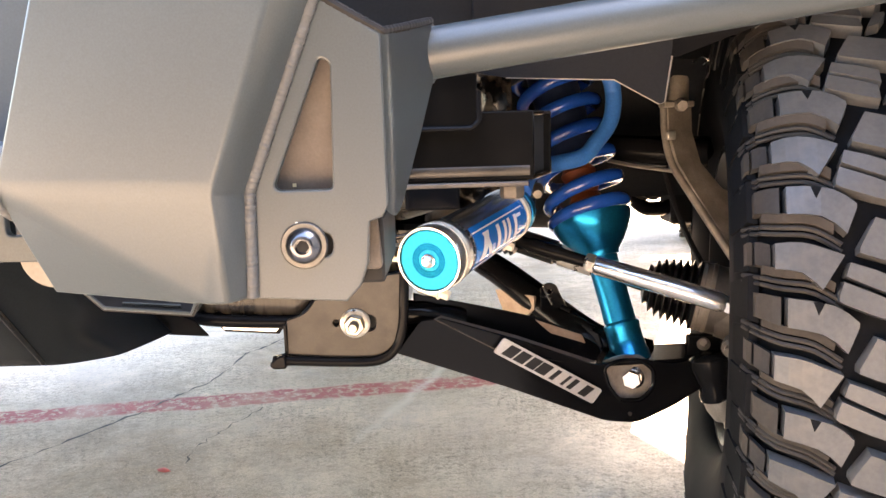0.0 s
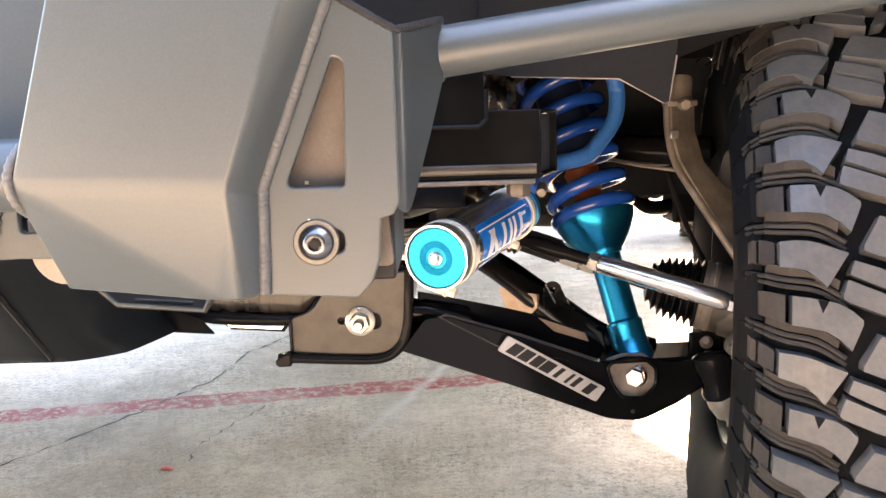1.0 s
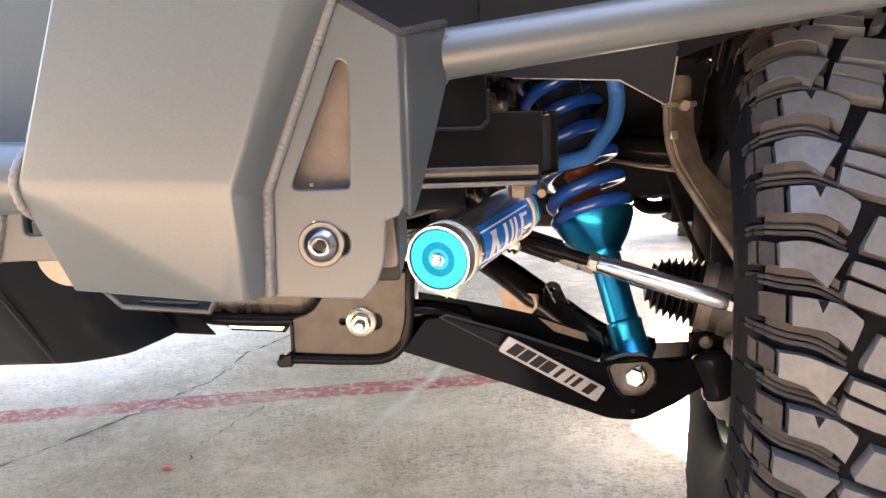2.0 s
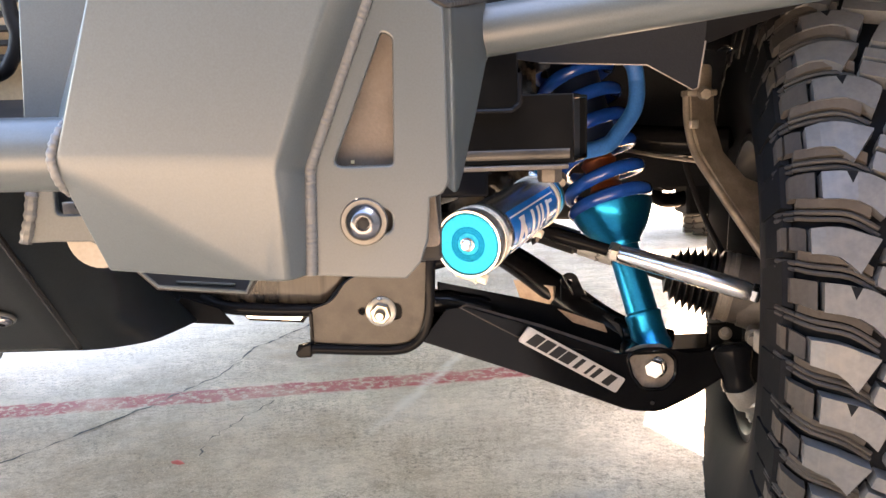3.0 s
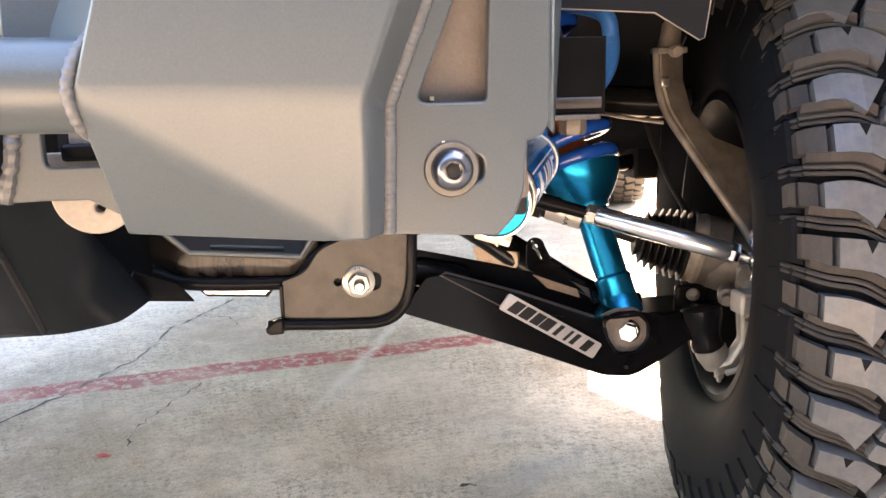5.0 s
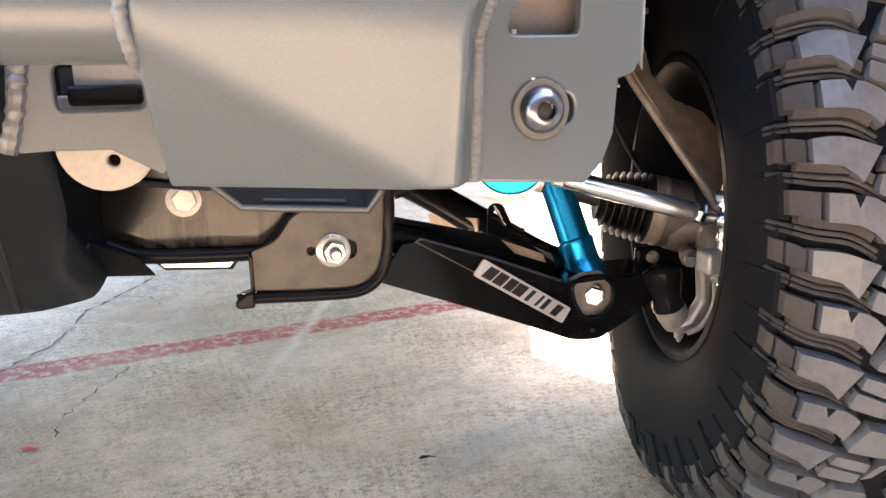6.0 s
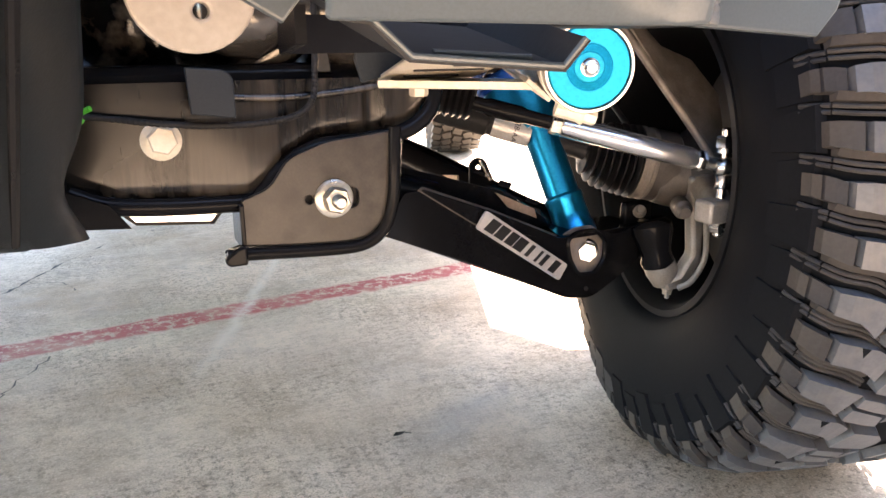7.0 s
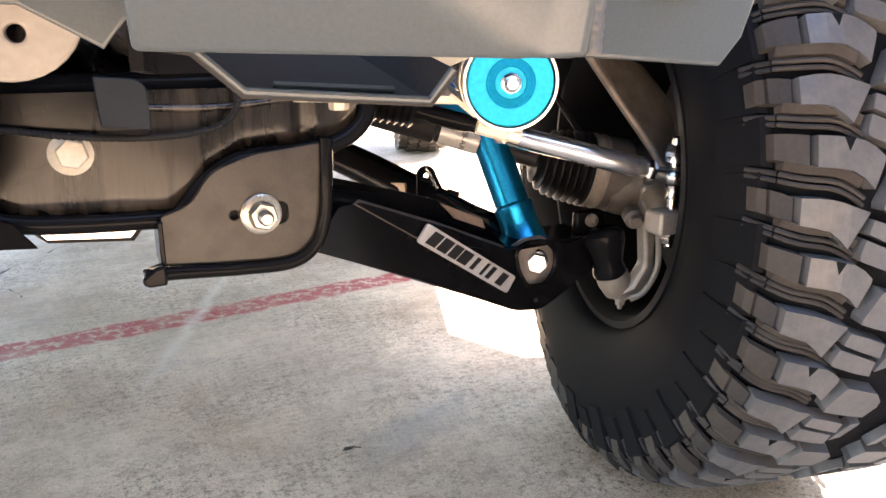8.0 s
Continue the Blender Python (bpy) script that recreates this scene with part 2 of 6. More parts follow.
def concrete():
    """Broom-worn concrete slab with stains, pitting, a worn red line and pale scrapes."""
    m = bpy.data.materials.new("worn_concrete")
    m.use_nodes = True
    nt = m.node_tree
    b = nt.nodes["Principled BSDF"]
    tc = nt.nodes.new("ShaderNodeTexCoord")
    pos = tc.outputs["Object"]
    sep = nt.nodes.new("ShaderNodeSeparateXYZ")
    nt.links.new(pos, sep.inputs[0])

    def noise_tex(scale, detail=5, rough=0.6, stretch=(1, 1, 1)):
        mp = nt.nodes.new("ShaderNodeMapping")
        mp.inputs["Scale"].default_value = stretch
        nt.links.new(pos, mp.inputs[0])
        n = nt.nodes.new("ShaderNodeTexNoise")
        n.inputs["Scale"].default_value, n.inputs["Detail"].default_value, n.inputs["Roughness"].default_value = scale, detail, rough
        nt.links.new(mp.outputs[0], n.inputs["Vector"])
        return n.outputs[0]

    def math_node(op, a, c=None, d=None):
        n = nt.nodes.new("ShaderNodeMath")
        n.operation = op
        for i, v in enumerate((a, c, d)):
            if v is None:
                continue
            if isinstance(v, (int, float)):
                n.inputs[i].default_value = v
            else:
                nt.links.new(v, n.inputs[i])
        return n.outputs[0]

    def ramp(v, lo, hi, out_lo=0.0, out_hi=1.0):
        n = nt.nodes.new("ShaderNodeMapRange")
        for i, x in ((1, lo), (2, hi), (3, out_lo), (4, out_hi)):
            n.inputs[i].default_value = x
        nt.links.new(v, n.inputs[0])
        return n.outputs[0]

    def blend(fac, a, c):
        n = nt.nodes.new("ShaderNodeMix")
        n.data_type = "RGBA"
        nt.links.new(fac, n.inputs[0])
        for i, v in ((6, a), (7, c)):
            if isinstance(v, tuple):
                n.inputs[i].default_value = (*v, 1)
            else:
                nt.links.new(v, n.inputs[i])
        return n.outputs[2]

    def line(x0, y0, x1, y1, half, soft, wobble=0.0):
        """Mask of a straight stripe, with a wobbling edge."""
        length = math.hypot(x1 - x0, y1 - y0)
        nx, ny = -(y1 - y0) / length, (x1 - x0) / length
        d = math_node("ADD", math_node("MULTIPLY", sep.outputs[0], nx), math_node("MULTIPLY", sep.outputs[1], ny))
        d = math_node("SUBTRACT", d, nx * x0 + ny * y0)
        if wobble:
            d = math_node("ADD", d, math_node("MULTIPLY", math_node("SUBTRACT", noise_tex(9, 4), 0.5), wobble))
        return ramp(math_node("ABSOLUTE", d), half, half - soft)

    def span(x0, y0, x1, y1, soft=0.1):
        """Mask that keeps a stripe between its two ends."""
        length = math.hypot(x1 - x0, y1 - y0)
        tx, ty = (x1 - x0) / length, (y1 - y0) / length
        s = math_node("ADD", math_node("MULTIPLY", sep.outputs[0], tx), math_node("MULTIPLY", sep.outputs[1], ty))
        s0 = tx * x0 + ty * y0
        return math_node("MULTIPLY", ramp(s, s0, s0 + soft), ramp(s, s0 + length, s0 + length - soft))

    blot = noise_tex(2.6, 6)
    fine = noise_tex(42, 9, 0.82)
    grit = noise_tex(260, 5, 0.85)
    patchy = ramp(noise_tex(3.4, 5, 0.6), 0.40, 0.62)
    col = blend(ramp(blot, 0.40, 0.60), (0.66, 0.565, 0.455), (0.40, 0.315, 0.225))
    col = blend(ramp(noise_tex(5.5, 7, 0.65), 0.48, 0.64, 0, 0.65), col, (0.345, 0.27, 0.190))
    col = blend(ramp(noise_tex(1.1, 4), 0.42, 0.60, 0, 0.5), col, (0.50, 0.455, 0.395))
    col = blend(ramp(noise_tex(8, 8, 0.75), 0.45, 0.66, 0, 0.60), col, (0.64, 0.565, 0.47))
    col = blend(ramp(noise_tex(15, 9, 0.78, (1, 1.6, 1)), 0.47, 0.62, 0, 0.50), col, (0.27, 0.22, 0.165))
    col = blend(math_node("MULTIPLY", ramp(fine, 0.48, 0.62, 0, 0.65), math_node("ADD", math_node("MULTIPLY", patchy, 0.7), 0.3)), col, (0.25, 0.205, 0.155))
    col = blend(math_node("MULTIPLY", ramp(noise_tex(85, 7, 0.78), 0.51, 0.59, 0, 0.9), math_node("ADD", math_node("MULTIPLY", patchy, 0.7), 0.30)), col, (0.115, 0.09, 0.066))
    col = blend(ramp(noise_tex(240, 3, 0.6), 0.52, 0.68, 0, 0.45), col, (0.78, 0.67, 0.56))
    col = blend(math_node("MULTIPLY", ramp(noise_tex(330, 3, 0.6), 0.53, 0.66, 0, 0.80), math_node("ADD", math_node("MULTIPLY", patchy, 0.6), 0.35)), col, (0.09, 0.075, 0.06))
    col = blend(math_node("MULTIPLY", ramp(noise_tex(2.0, 8, 0.7), 0.49, 0.60, 0, 0.6), ramp(noise_tex(28, 7, 0.75), 0.40, 0.58, 0.35, 1.0)), col, (0.255, 0.21, 0.16))
    bluish = math_node("MULTIPLY", ramp(noise_tex(4.2, 3), 0.55, 0.75, 0, 0.25), ramp(fine, 0.35, 0.6))
    col = blend(bluish, col, (0.30, 0.33, 0.38))
    red = line(-1.06, 1.682, 0.47, 1.90, 0.047, 0.010, 0.045)
    halo = line(-1.06, 1.682, 0.47, 1.90, 0.060, 0.03, 0.06)
    worn = math_node("MULTIPLY", ramp(noise_tex(44, 8, 0.75), 0.56, 0.505), ramp(noise_tex(5.0, 3), 0.74, 0.50, 0.40, 1.0))
    col = blend(math_node("MULTIPLY", halo, 0.35), col, (0.56, 0.40, 0.34))
    thin = math_node("MULTIPLY", red, math_node("ADD", math_node("MULTIPLY", worn, 0.85), 0.10))
    col = blend(thin, col, (0.29, 0.024, 0.024))
    pale = math_node("MULTIPLY", line(0.11, 2.25, -0.16, 1.56, 0.022, 0.02, 0.05), span(0.3, 2.75, -0.22, 1.42, 0.25))
    pale = math_node("MULTIPLY", pale, ramp(noise_tex(16, 5, 0.7), 0.28, 0.50))
    col = blend(math_node("MULTIPLY", pale, 0.6), col, (0.62, 0.60, 0.57))
    oily = math_node("MULTIPLY", line(0.05, 1.10, 0.30, 1.24, 0.07, 0.07, 0.12), span(0.02, 1.08, 0.33, 1.26, 0.12))
    col = blend(math_node("MULTIPLY", oily, 0.45), col, (0.22, 0.235, 0.27))
    warm = nt.nodes.new("ShaderNodeMix")
    warm.data_type, warm.blend_type = "RGBA", "MULTIPLY"
    warm.inputs[0].default_value = 1.0
    warm.inputs[7].default_value = (1.12, 0.995, 0.875, 1)
    nt.links.new(col, warm.inputs[6])
    nt.links.new(warm.outputs[2], b.inputs["Base Color"])
    nt.links.new(ramp(blot, 0.3, 0.7, 0.72, 0.9), b.inputs["Roughness"])
    bp = nt.nodes.new("ShaderNodeBump")
    bp.inputs["Strength"].default_value, bp.inputs["Distance"].default_value = 0.5, 0.003
    nt.links.new(math_node("ADD", fine, math_node("MULTIPLY", grit, 0.6)), bp.inputs["Height"])
    nt.links.new(bp.outputs[0], b.inputs["Normal"])
    return m


CONCRETE = concrete()

# ---- building helpers ----
BASE = {}


def thing(name, label, category, base, group="", kind=""):
    """A thing: an Empty at its base, that parents its parts."""
    ob = new(name)
    ob.empty_display_size = 0.02
    ob.location = base
    BASE[ob] = Vector(base)
    return tagged(ob, label, category, group, kind)


def part(name, bm, material, parent, label="", smooth=40, bevel=0.0, segments=2):
    """One mesh object under a thing or under a part; its bmesh is in world metres."""
    shift = BASE[parent]
    if isinstance(bm, bpy.types.Mesh):
        me = bm
        me.transform(Matrix.Translation(-shift))
        me.name = name
    else:
        bmesh.ops.recalc_face_normals(bm, faces=bm.faces)
        bmesh.ops.translate(bm, vec=-shift, verts=bm.verts)
        me = bpy.data.meshes.new(name)
        bm.to_mesh(me)
        bm.free()
    me.materials.clear()
    me.materials.append(material)
    if smooth:
        me.shade_smooth()
        me.set_sharp_from_angle(angle=radians(smooth))
    ob = new(name, me)
    ob.parent = parent
    BASE[ob] = shift
    if bevel:
        mod = ob.modifiers.new("bevel", "BEVEL")
        mod.width, mod.segments, mod.limit_method, mod.angle_limit = bevel, segments, "ANGLE", radians(25)
        mod.harden_normals = False
    return tagged(ob, label)


def frames_along(pts):
    """Points with two side directions each, carried along the path without twist."""
    pts = [Vector(p) for p in pts]
    out, side = [], None
    for i, p in enumerate(pts):
        t = (pts[min(i + 1, len(pts) - 1)] - pts[max(i - 1, 0)]).normalized()
        if side is None:
            side = t.orthogonal().normalized()
        side = (side - t * side.dot(t)).normalized()
        out.append((p, side, t.cross(side)))
    return out


def smooth_path(pts, steps=6):
    """A Catmull-Rom curve through the points."""
    pts = [Vector(p) for p in pts]
    ext = [2 * pts[0] - pts[1], *pts, 2 * pts[-1] - pts[-2]]
    out = []
    for i in range(1, len(ext) - 2):
        a, b, c, d = ext[i - 1:i + 3]
        for k in range(steps):
            t = k / steps
            out.append(0.5 * (2 * b + (c - a) * t + (2 * a - 5 * b + 4 * c - d) * t * t + (3 * b - a - 3 * c + d) * t ** 3))
    return out + [pts[-1]]


def sweep(pts, radius, sides=14, bm=None, flat=1.0, caps=True):
    """A round bar along the points; radius is a number or a function of the share of the way."""
    bm = bm or bmesh.new()
    rings = []
    fr = frames_along(pts)
    for i, (p, u, v) in enumerate(fr):
        r = radius(i / (len(fr) - 1)) if callable(radius) else radius
        rings.append([bm.verts.new(p + r * (math.cos(a) * u + flat * math.sin(a) * v)) for a in (2 * math.pi * k / sides for k in range(sides))])
    for a, b in zip(rings, rings[1:]):
        for k in range(sides):
            bm.faces.new((a[k], a[(k + 1) % sides], b[(k + 1) % sides], b[k]))
    if caps:
        bm.faces.new(rings[0][::-1])
        bm.faces.new(rings[-1])
    return bm


def lathe(profile, p0, p1, sides=40, bm=None, closed=True):
    """A turned body: profile of (along 0..1, radius) from p0 to p1."""
    bm = bm or bmesh.new()
    p0, p1 = Vector(p0), Vector(p1)
    t = (p1 - p0).normalized()
    u = t.orthogonal().normalized()
    v = t.cross(u)
    rings = []
    for s, r in profile:
        c = p0 + s * (p1 - p0)
        rings.append([bm.verts.new(c + max(r, 1e-5) * (math.cos(a) * u + math.sin(a) * v)) for a in (2 * math.pi * k / sides for k in range(sides))])
    for a, b in zip(rings, rings[1:]):
        for k in range(sides):
            bm.faces.new((a[k], a[(k + 1) % sides], b[(k + 1) % sides], b[k]))
    if closed:
        bm.faces.new(rings[0][::-1])
        bm.faces.new(rings[-1])
    return bm


def hexagon(p0, p1, across, bm=None, chamfer=0.12):
    """A hex nut or bolt head with chamfered ends."""
    r = across / math.sqrt(3)
    return lathe([(0, r * (1 - chamfer)), (0.15, r), (0.85, r), (1, r * (1 - chamfer))], p0, p1, 6, bm)


def box(x0, x1, y0, y1, z0, z1, bm=None):
    bm = bm or bmesh.new()
    m = Matrix.LocRotScale(((x0 + x1) / 2, (y0 + y1) / 2, (z0 + z1) / 2), None, (abs(x1 - x0), abs(y1 - y0), abs(z1 - z0)))
    bmesh.ops.create_cube(bm, size=1, matrix=m)
    return bm


def slab(corners, thick, bm=None):
    """A bent plate: a fan of flat faces [(a, b, c, d), ...] given as point lists, thickened along their normals."""
    bm = bm or bmesh.new()
    seen = {}
    faces = []
    for face in corners:
        vs = []
        for p in face:
            key = tuple(round(c, 5) for c in p)
            if key not in seen:
                seen[key] = bm.verts.new(p)
            vs.append(seen[key])
        faces.append(bm.faces.new(vs))
    bmesh.ops.recalc_face_normals(bm, faces=faces)
    bmesh.ops.solidify(bm, geom=bm.faces[:], thickness=thick)
    return bm


def outline_plate(outline, holes, thick, matrix, edge=0.0008):
    """A flat plate from a 2D outline with holes, rounded at its edges; matrix puts its x, y plane into the world, its thickness along z."""
    cu = bpy.data.curves.new("plate", "CURVE")
    cu.dimensions, cu.fill_mode = "2D", "BOTH"
    cu.extrude, cu.bevel_depth, cu.bevel_resolution, cu.offset = thick / 2 - edge, edge, 1, -edge
    for loop in (outline, *holes):
        sp = cu.splines.new("POLY")
        sp.points.add(len(loop) - 1)
        for q, (x, y) in zip(sp.points, loop):
            q.co = (x, y, 0, 1)
        sp.use_cyclic_u = True
    ob = bpy.data.objects.new("plate", cu)
    scene.collection.objects.link(ob)
    dg = bpy.context.evaluated_depsgraph_get()
    me = bpy.data.meshes.new_from_object(ob.evaluated_get(dg))
    bpy.data.objects.remove(ob)
    bpy.data.curves.remove(cu)
    me.transform(matrix)
    return me


def rounded(loop, radius, steps=5):
    """A 2D outline with rounded corners; radius is a number or one per corner."""
    out = []
    n = len(loop)
    for i in range(n):
        a, b, c = (Vector(loop[(i + k) % n]) for k in (-1, 0, 1))
        r = radius[i] if isinstance(radius, (list, tuple)) else radius
        u, v = (a - b), (c - b)
        r = min(r, u.length * 0.45, v.length * 0.45)
        if r < 1e-5:
            out.append(tuple(b))
            continue
        p, q = b + u.normalized() * r, b + v.normalized() * r
        for k in range(steps + 1):
            t = k / steps
            out.append(tuple((1 - t) ** 2 * p + 2 * t * (1 - t) * b + t * t * q))
    return out


def ring2d(cx, cy, r, n=24, stretch=1.0):
    return [(cx + stretch * r * math.cos(2 * math.pi * k / n), cy + r * math.sin(2 * math.pi * k / n)) for k in range(n)]


def facing(y):
    """Puts a 2D outline (x, z) upright at depth y, facing -y."""
    return Matrix(((1, 0, 0, 0), (0, 0, 1, y), (0, 1, 0, 0), (0, 0, 0, 1)))


def bead(pts, radius, step=0.004, seed=1, ripple=0.10):
    """A weld bead: overlapping ripples along a path."""
    rng = random.Random(seed)
    pts = [Vector(p) for p in pts]
    total = sum((b - a).length for a, b in zip(pts, pts[1:]))
    count = max(8, int(total / step * 4))
    out = []
    for i in range(count + 1):
        d = total * i / count
        for a, b in zip(pts, pts[1:]):
            l = (b - a).length
            if d <= l + 1e-9:
                out.append(a + (b - a) * (d / l))
                break
            d -= l
    wob = [rng.uniform(0.93, 1.07) for _ in range(count + 2)]
    return sweep(out, lambda s: radius * (0.92 + ripple * abs(math.sin(math.pi * s * total / step))) * wob[int(s * count)], 8)

# ---- ground ----
def strip(pts, width, seed, z=0.0015, jitter=0.85):
    """A thin ragged ribbon on the ground."""
    rng = random.Random(seed)
    bm = bmesh.new()
    fine = smooth_path([(x, y, z) for x, y in pts], 7)
    fine = [p + Vector((rng.uniform(-1, 1), rng.uniform(-1, 1), 0)) * 0.0065 for p in fine]
    prev = None
    for i, (p, u, v) in enumerate(frames_along(fine)):
        t = (fine[min(i + 1, len(fine) - 1)] - fine[max(i - 1, 0)]).normalized()
        s = Vector((-t.y, t.x, 0)).normalized() * width * max(0.12, rng.uniform(-0.5, 2.0))
        cur = (bm.verts.new((p.x + s.x, p.y + s.y, z)), bm.verts.new((p.x - s.x, p.y - s.y, z)))
        if prev:
            bm.faces.new((prev[0], cur[0], cur[1], prev[1]))
        prev = cur
    return bm


bm = bmesh.new()
bmesh.ops.create_grid(bm, x_segments=1, y_segments=1, size=150)
me = bpy.data.meshes.new("ground")
bm.to_mesh(me)
bm.free()
me.materials.append(CONCRETE)
ground = tagged(new("ground", me), "worn grey concrete slab with a faded red line", "ground", kind="structure")
BASE[ground] = Vector((0, 0, 0))
CRACKS = (
    ([(-1.02, 1.28), (-0.90, 1.42), (-0.78, 1.59), (-0.69, 1.754), (-0.615, 1.915), (-0.588, 2.115), (-0.523, 2.243), (-0.407, 2.472), (-0.30, 2.62)], 0.0027),
    ([(-0.43, 1.70), (-0.49, 1.576), (-0.515, 1.497), (-0.524, 1.402)], 0.0012),
    ([(-0.52, 2.24), (-0.44, 2.20), (-0.41, 2.12)], 0.0012),
)
for i, (pts, w) in enumerate(CRACKS):
    part("crack", strip(pts, w, 20 + i), CRACK, ground, "dark hairline crack", smooth=0)

chip = thing("paint_chip", "small fallen flake of red paint on the concrete", "debris", (-0.552, 1.383, 0))
bm = bmesh.new()
outer = [bm.verts.new((-0.552 + dx, 1.383 + dy, 0.001)) for dx, dy in ((-0.016, 0.004), (-0.006, 0.011), (0.004, 0.006), (0.016, -0.008), (0.006, -0.012), (-0.010, -0.006))]
peak = bm.verts.new((-0.552, 1.383, 0.004))
for k in range(6):
    bm.faces.new((outer[k], outer[(k + 1) % 6], peak))
part("flake", bm, REDPAINT, chip, smooth=0)
leaf = thing("dry_leaf", "small dark dry leaf lying on the concrete", "leaf", (0.066, 1.153, 0))
bm = bmesh.new()
vs = [bm.verts.new((0.066 + dx, 1.153 + dy, 0.003 + dz)) for dx, dy, dz in ((-0.016, 0.0, 0.0), (-0.008, 0.007, 0.003), (0.006, 0.006, 0.002), (0.013, 0.001, 0.004), (0.004, -0.006, 0.003), (-0.009, -0.005, 0.001))]
bm.faces.new(vs)
bmesh.ops.solidify(bm, geom=bm.faces[:], thickness=0.0015)
sweep([(0.077, 1.154, 0.005), (0.09, 1.150, 0.003)], 0.0010, 6, bm)
bmesh.ops.scale(bm, vec=(0.68, 0.68, 0.8), space=Matrix.Translation((-0.066, -1.153, 0)), verts=bm.verts)
part("blade", bm, LEAF, leaf)


# ---- front bumper ----
def button_bolt(parent, centre, head_r, washer_r, material=BOLTSTEEL, aim=(0, -1, 0)):
    """A button-head socket bolt with its washer; aim is the way that its head points."""
    c, n = Vector(centre), Vector(aim).normalized()
    bolt = part("bolt", lathe([(0, head_r), (0.25, head_r), (0.6, head_r * 0.88), (0.88, head_r * 0.66), (1.0, head_r * 0.52), (0.99, head_r * 0.40), (0.5, head_r * 0.38), (0.5, 0)], c, c + n * head_r * 0.62, 36), material, parent, "button-head socket bolt")
    part("washer", lathe([(0, washer_r), (0.7, washer_r), (1, washer_r * 0.95), (1, head_r * 0.9)], c - n * 0.0022, c + n * 0.0004, 36), WASHER, bolt, "flat steel washer")
    # Solid dark hexagon paints the shade in the socket.
    part("socket", hexagon(c + n * head_r * 0.30, c + n * head_r * 0.42, head_r * 0.62), DARK, bolt, "dark hexagon in place of the shaded socket")
    return bolt


def hex_bolt(parent, centre, across, flange_r, length, aim=(0, -1, 0), material=ZINC, stud=0.0, name="bolt"):
    """A flanged hex nut or bolt head, with an optional stud end."""
    c, n = Vector(centre), Vector(aim).normalized()
    bolt = part(name, hexagon(c, c + n * length, across), material, parent)
    part("flange", lathe([(0, flange_r), (0.5, flange_r), (1, across * 0.55)], c - n * 0.003, c + n * 0.003, 32), material, bolt)
    if stud:
        k = int(stud / 0.0015)
        prof = [(0, across * 0.30)] + [(i / k, across * (0.30 if i % 2 else 0.265)) for i in range(1, k)] + [(1, across * 0.2)]
        part("stud", lathe(prof, c + n * length * 0.8, c + n * (length + stud), 20), material, bolt, "threaded stud end")
    return bolt


bumper = thing("front_bumper", "grey powder-coated steel plate bumper with welded tubes", "bumper", (-0.06, 0.42, 0.555))
R0, RK, RB = (-0.032, 0.371, 0.812), (-0.1035, 0.3765, 0.6253), (-0.1038, 0.391, 0.5645)
L0, LK, LB = (-0.155, 0.384, 0.812), (-0.214, 0.388, 0.628), (-0.208, 0.4246, 0.5677)
DB = (-0.114, 0.393, 0.5648)
W0, WK, WB = (-0.0145, 0.402, 0.812), (-0.0935, 0.402, 0.6215), (-0.0955, 0.402, 0.5645)
bm = slab([(R0, RK, LK, L0), (RK, RB, DB), (RK, DB, LK), (LK, DB, LB), (R0, RK, WK, W0), (RK, RB, WB, WK)], 0.0045)
soft = bm.edges.layers.float.new("bevel_weight_edge")
for e in bm.edges:
    if e.is_manifold and e.calc_face_angle() > radians(4):
        ends = [min((R0, RK, RB, L0, LK, LB, DB), key=lambda q: (v.co - Vector(q)).length) for v in e.verts]
        e[soft] = 1.0 if set(ends) in ({RK, LK}, {LK, DB}) else 0.35
wing = part("wing_panel", bm, POWDER, bumper, "faceted wing panel with its folded return")
fold = wing.modifiers.new("bevel", "BEVEL")
fold.width, fold.segments, fold.limit_method = 0.011, 6, "WEIGHT"
C0, CK = (-0.172, 0.452, 0.812), (-0.243, 0.452, 0.655)
part("inner_return", slab([((-0.1505, 0.3885, 0.812), (-0.2140, 0.3905, 0.630), CK, C0)], 0.003), POWDER, bumper, "inner return plate")
part("centre_panel", slab([((-0.262, 0.452, 0.648), (-0.262, 0.475, 0.812), (-0.168, 0.475, 0.812), (-0.238, 0.452, 0.648))], 0.004), POWDER, bumper, "recessed centre panel", bevel=0.001)
PLATE = [(-0.094, 0.564), (-0.092, 0.622), (-0.051, 0.717), (-0.047, 0.7185), (-0.017, 0.700), (-0.0165, 0.612), (-0.020, 0.606), (-0.027, 0.6035), (-0.0285, 0.581), (-0.033, 0.569), (-0.041, 0.5605)]
SLOT = rounded([(-0.0490, 0.6895), (-0.0435, 0.6865), (-0.0455, 0.6215), (-0.0775, 0.6215)], [0.006, 0.004, 0.003, 0.006])
HOLE = rounded([(-0.070, 0.5985), (-0.047, 0.5985), (-0.047, 0.5855), (-0.070, 0.5855)], 0.0062)
side = part("side_plate", outline_plate(PLATE, [SLOT, HOLE], 0.006, facing(0.403), 0.0012), POWDER, bumper, "upright side plate with a wedge-shaped slot")
bm = bmesh.new()
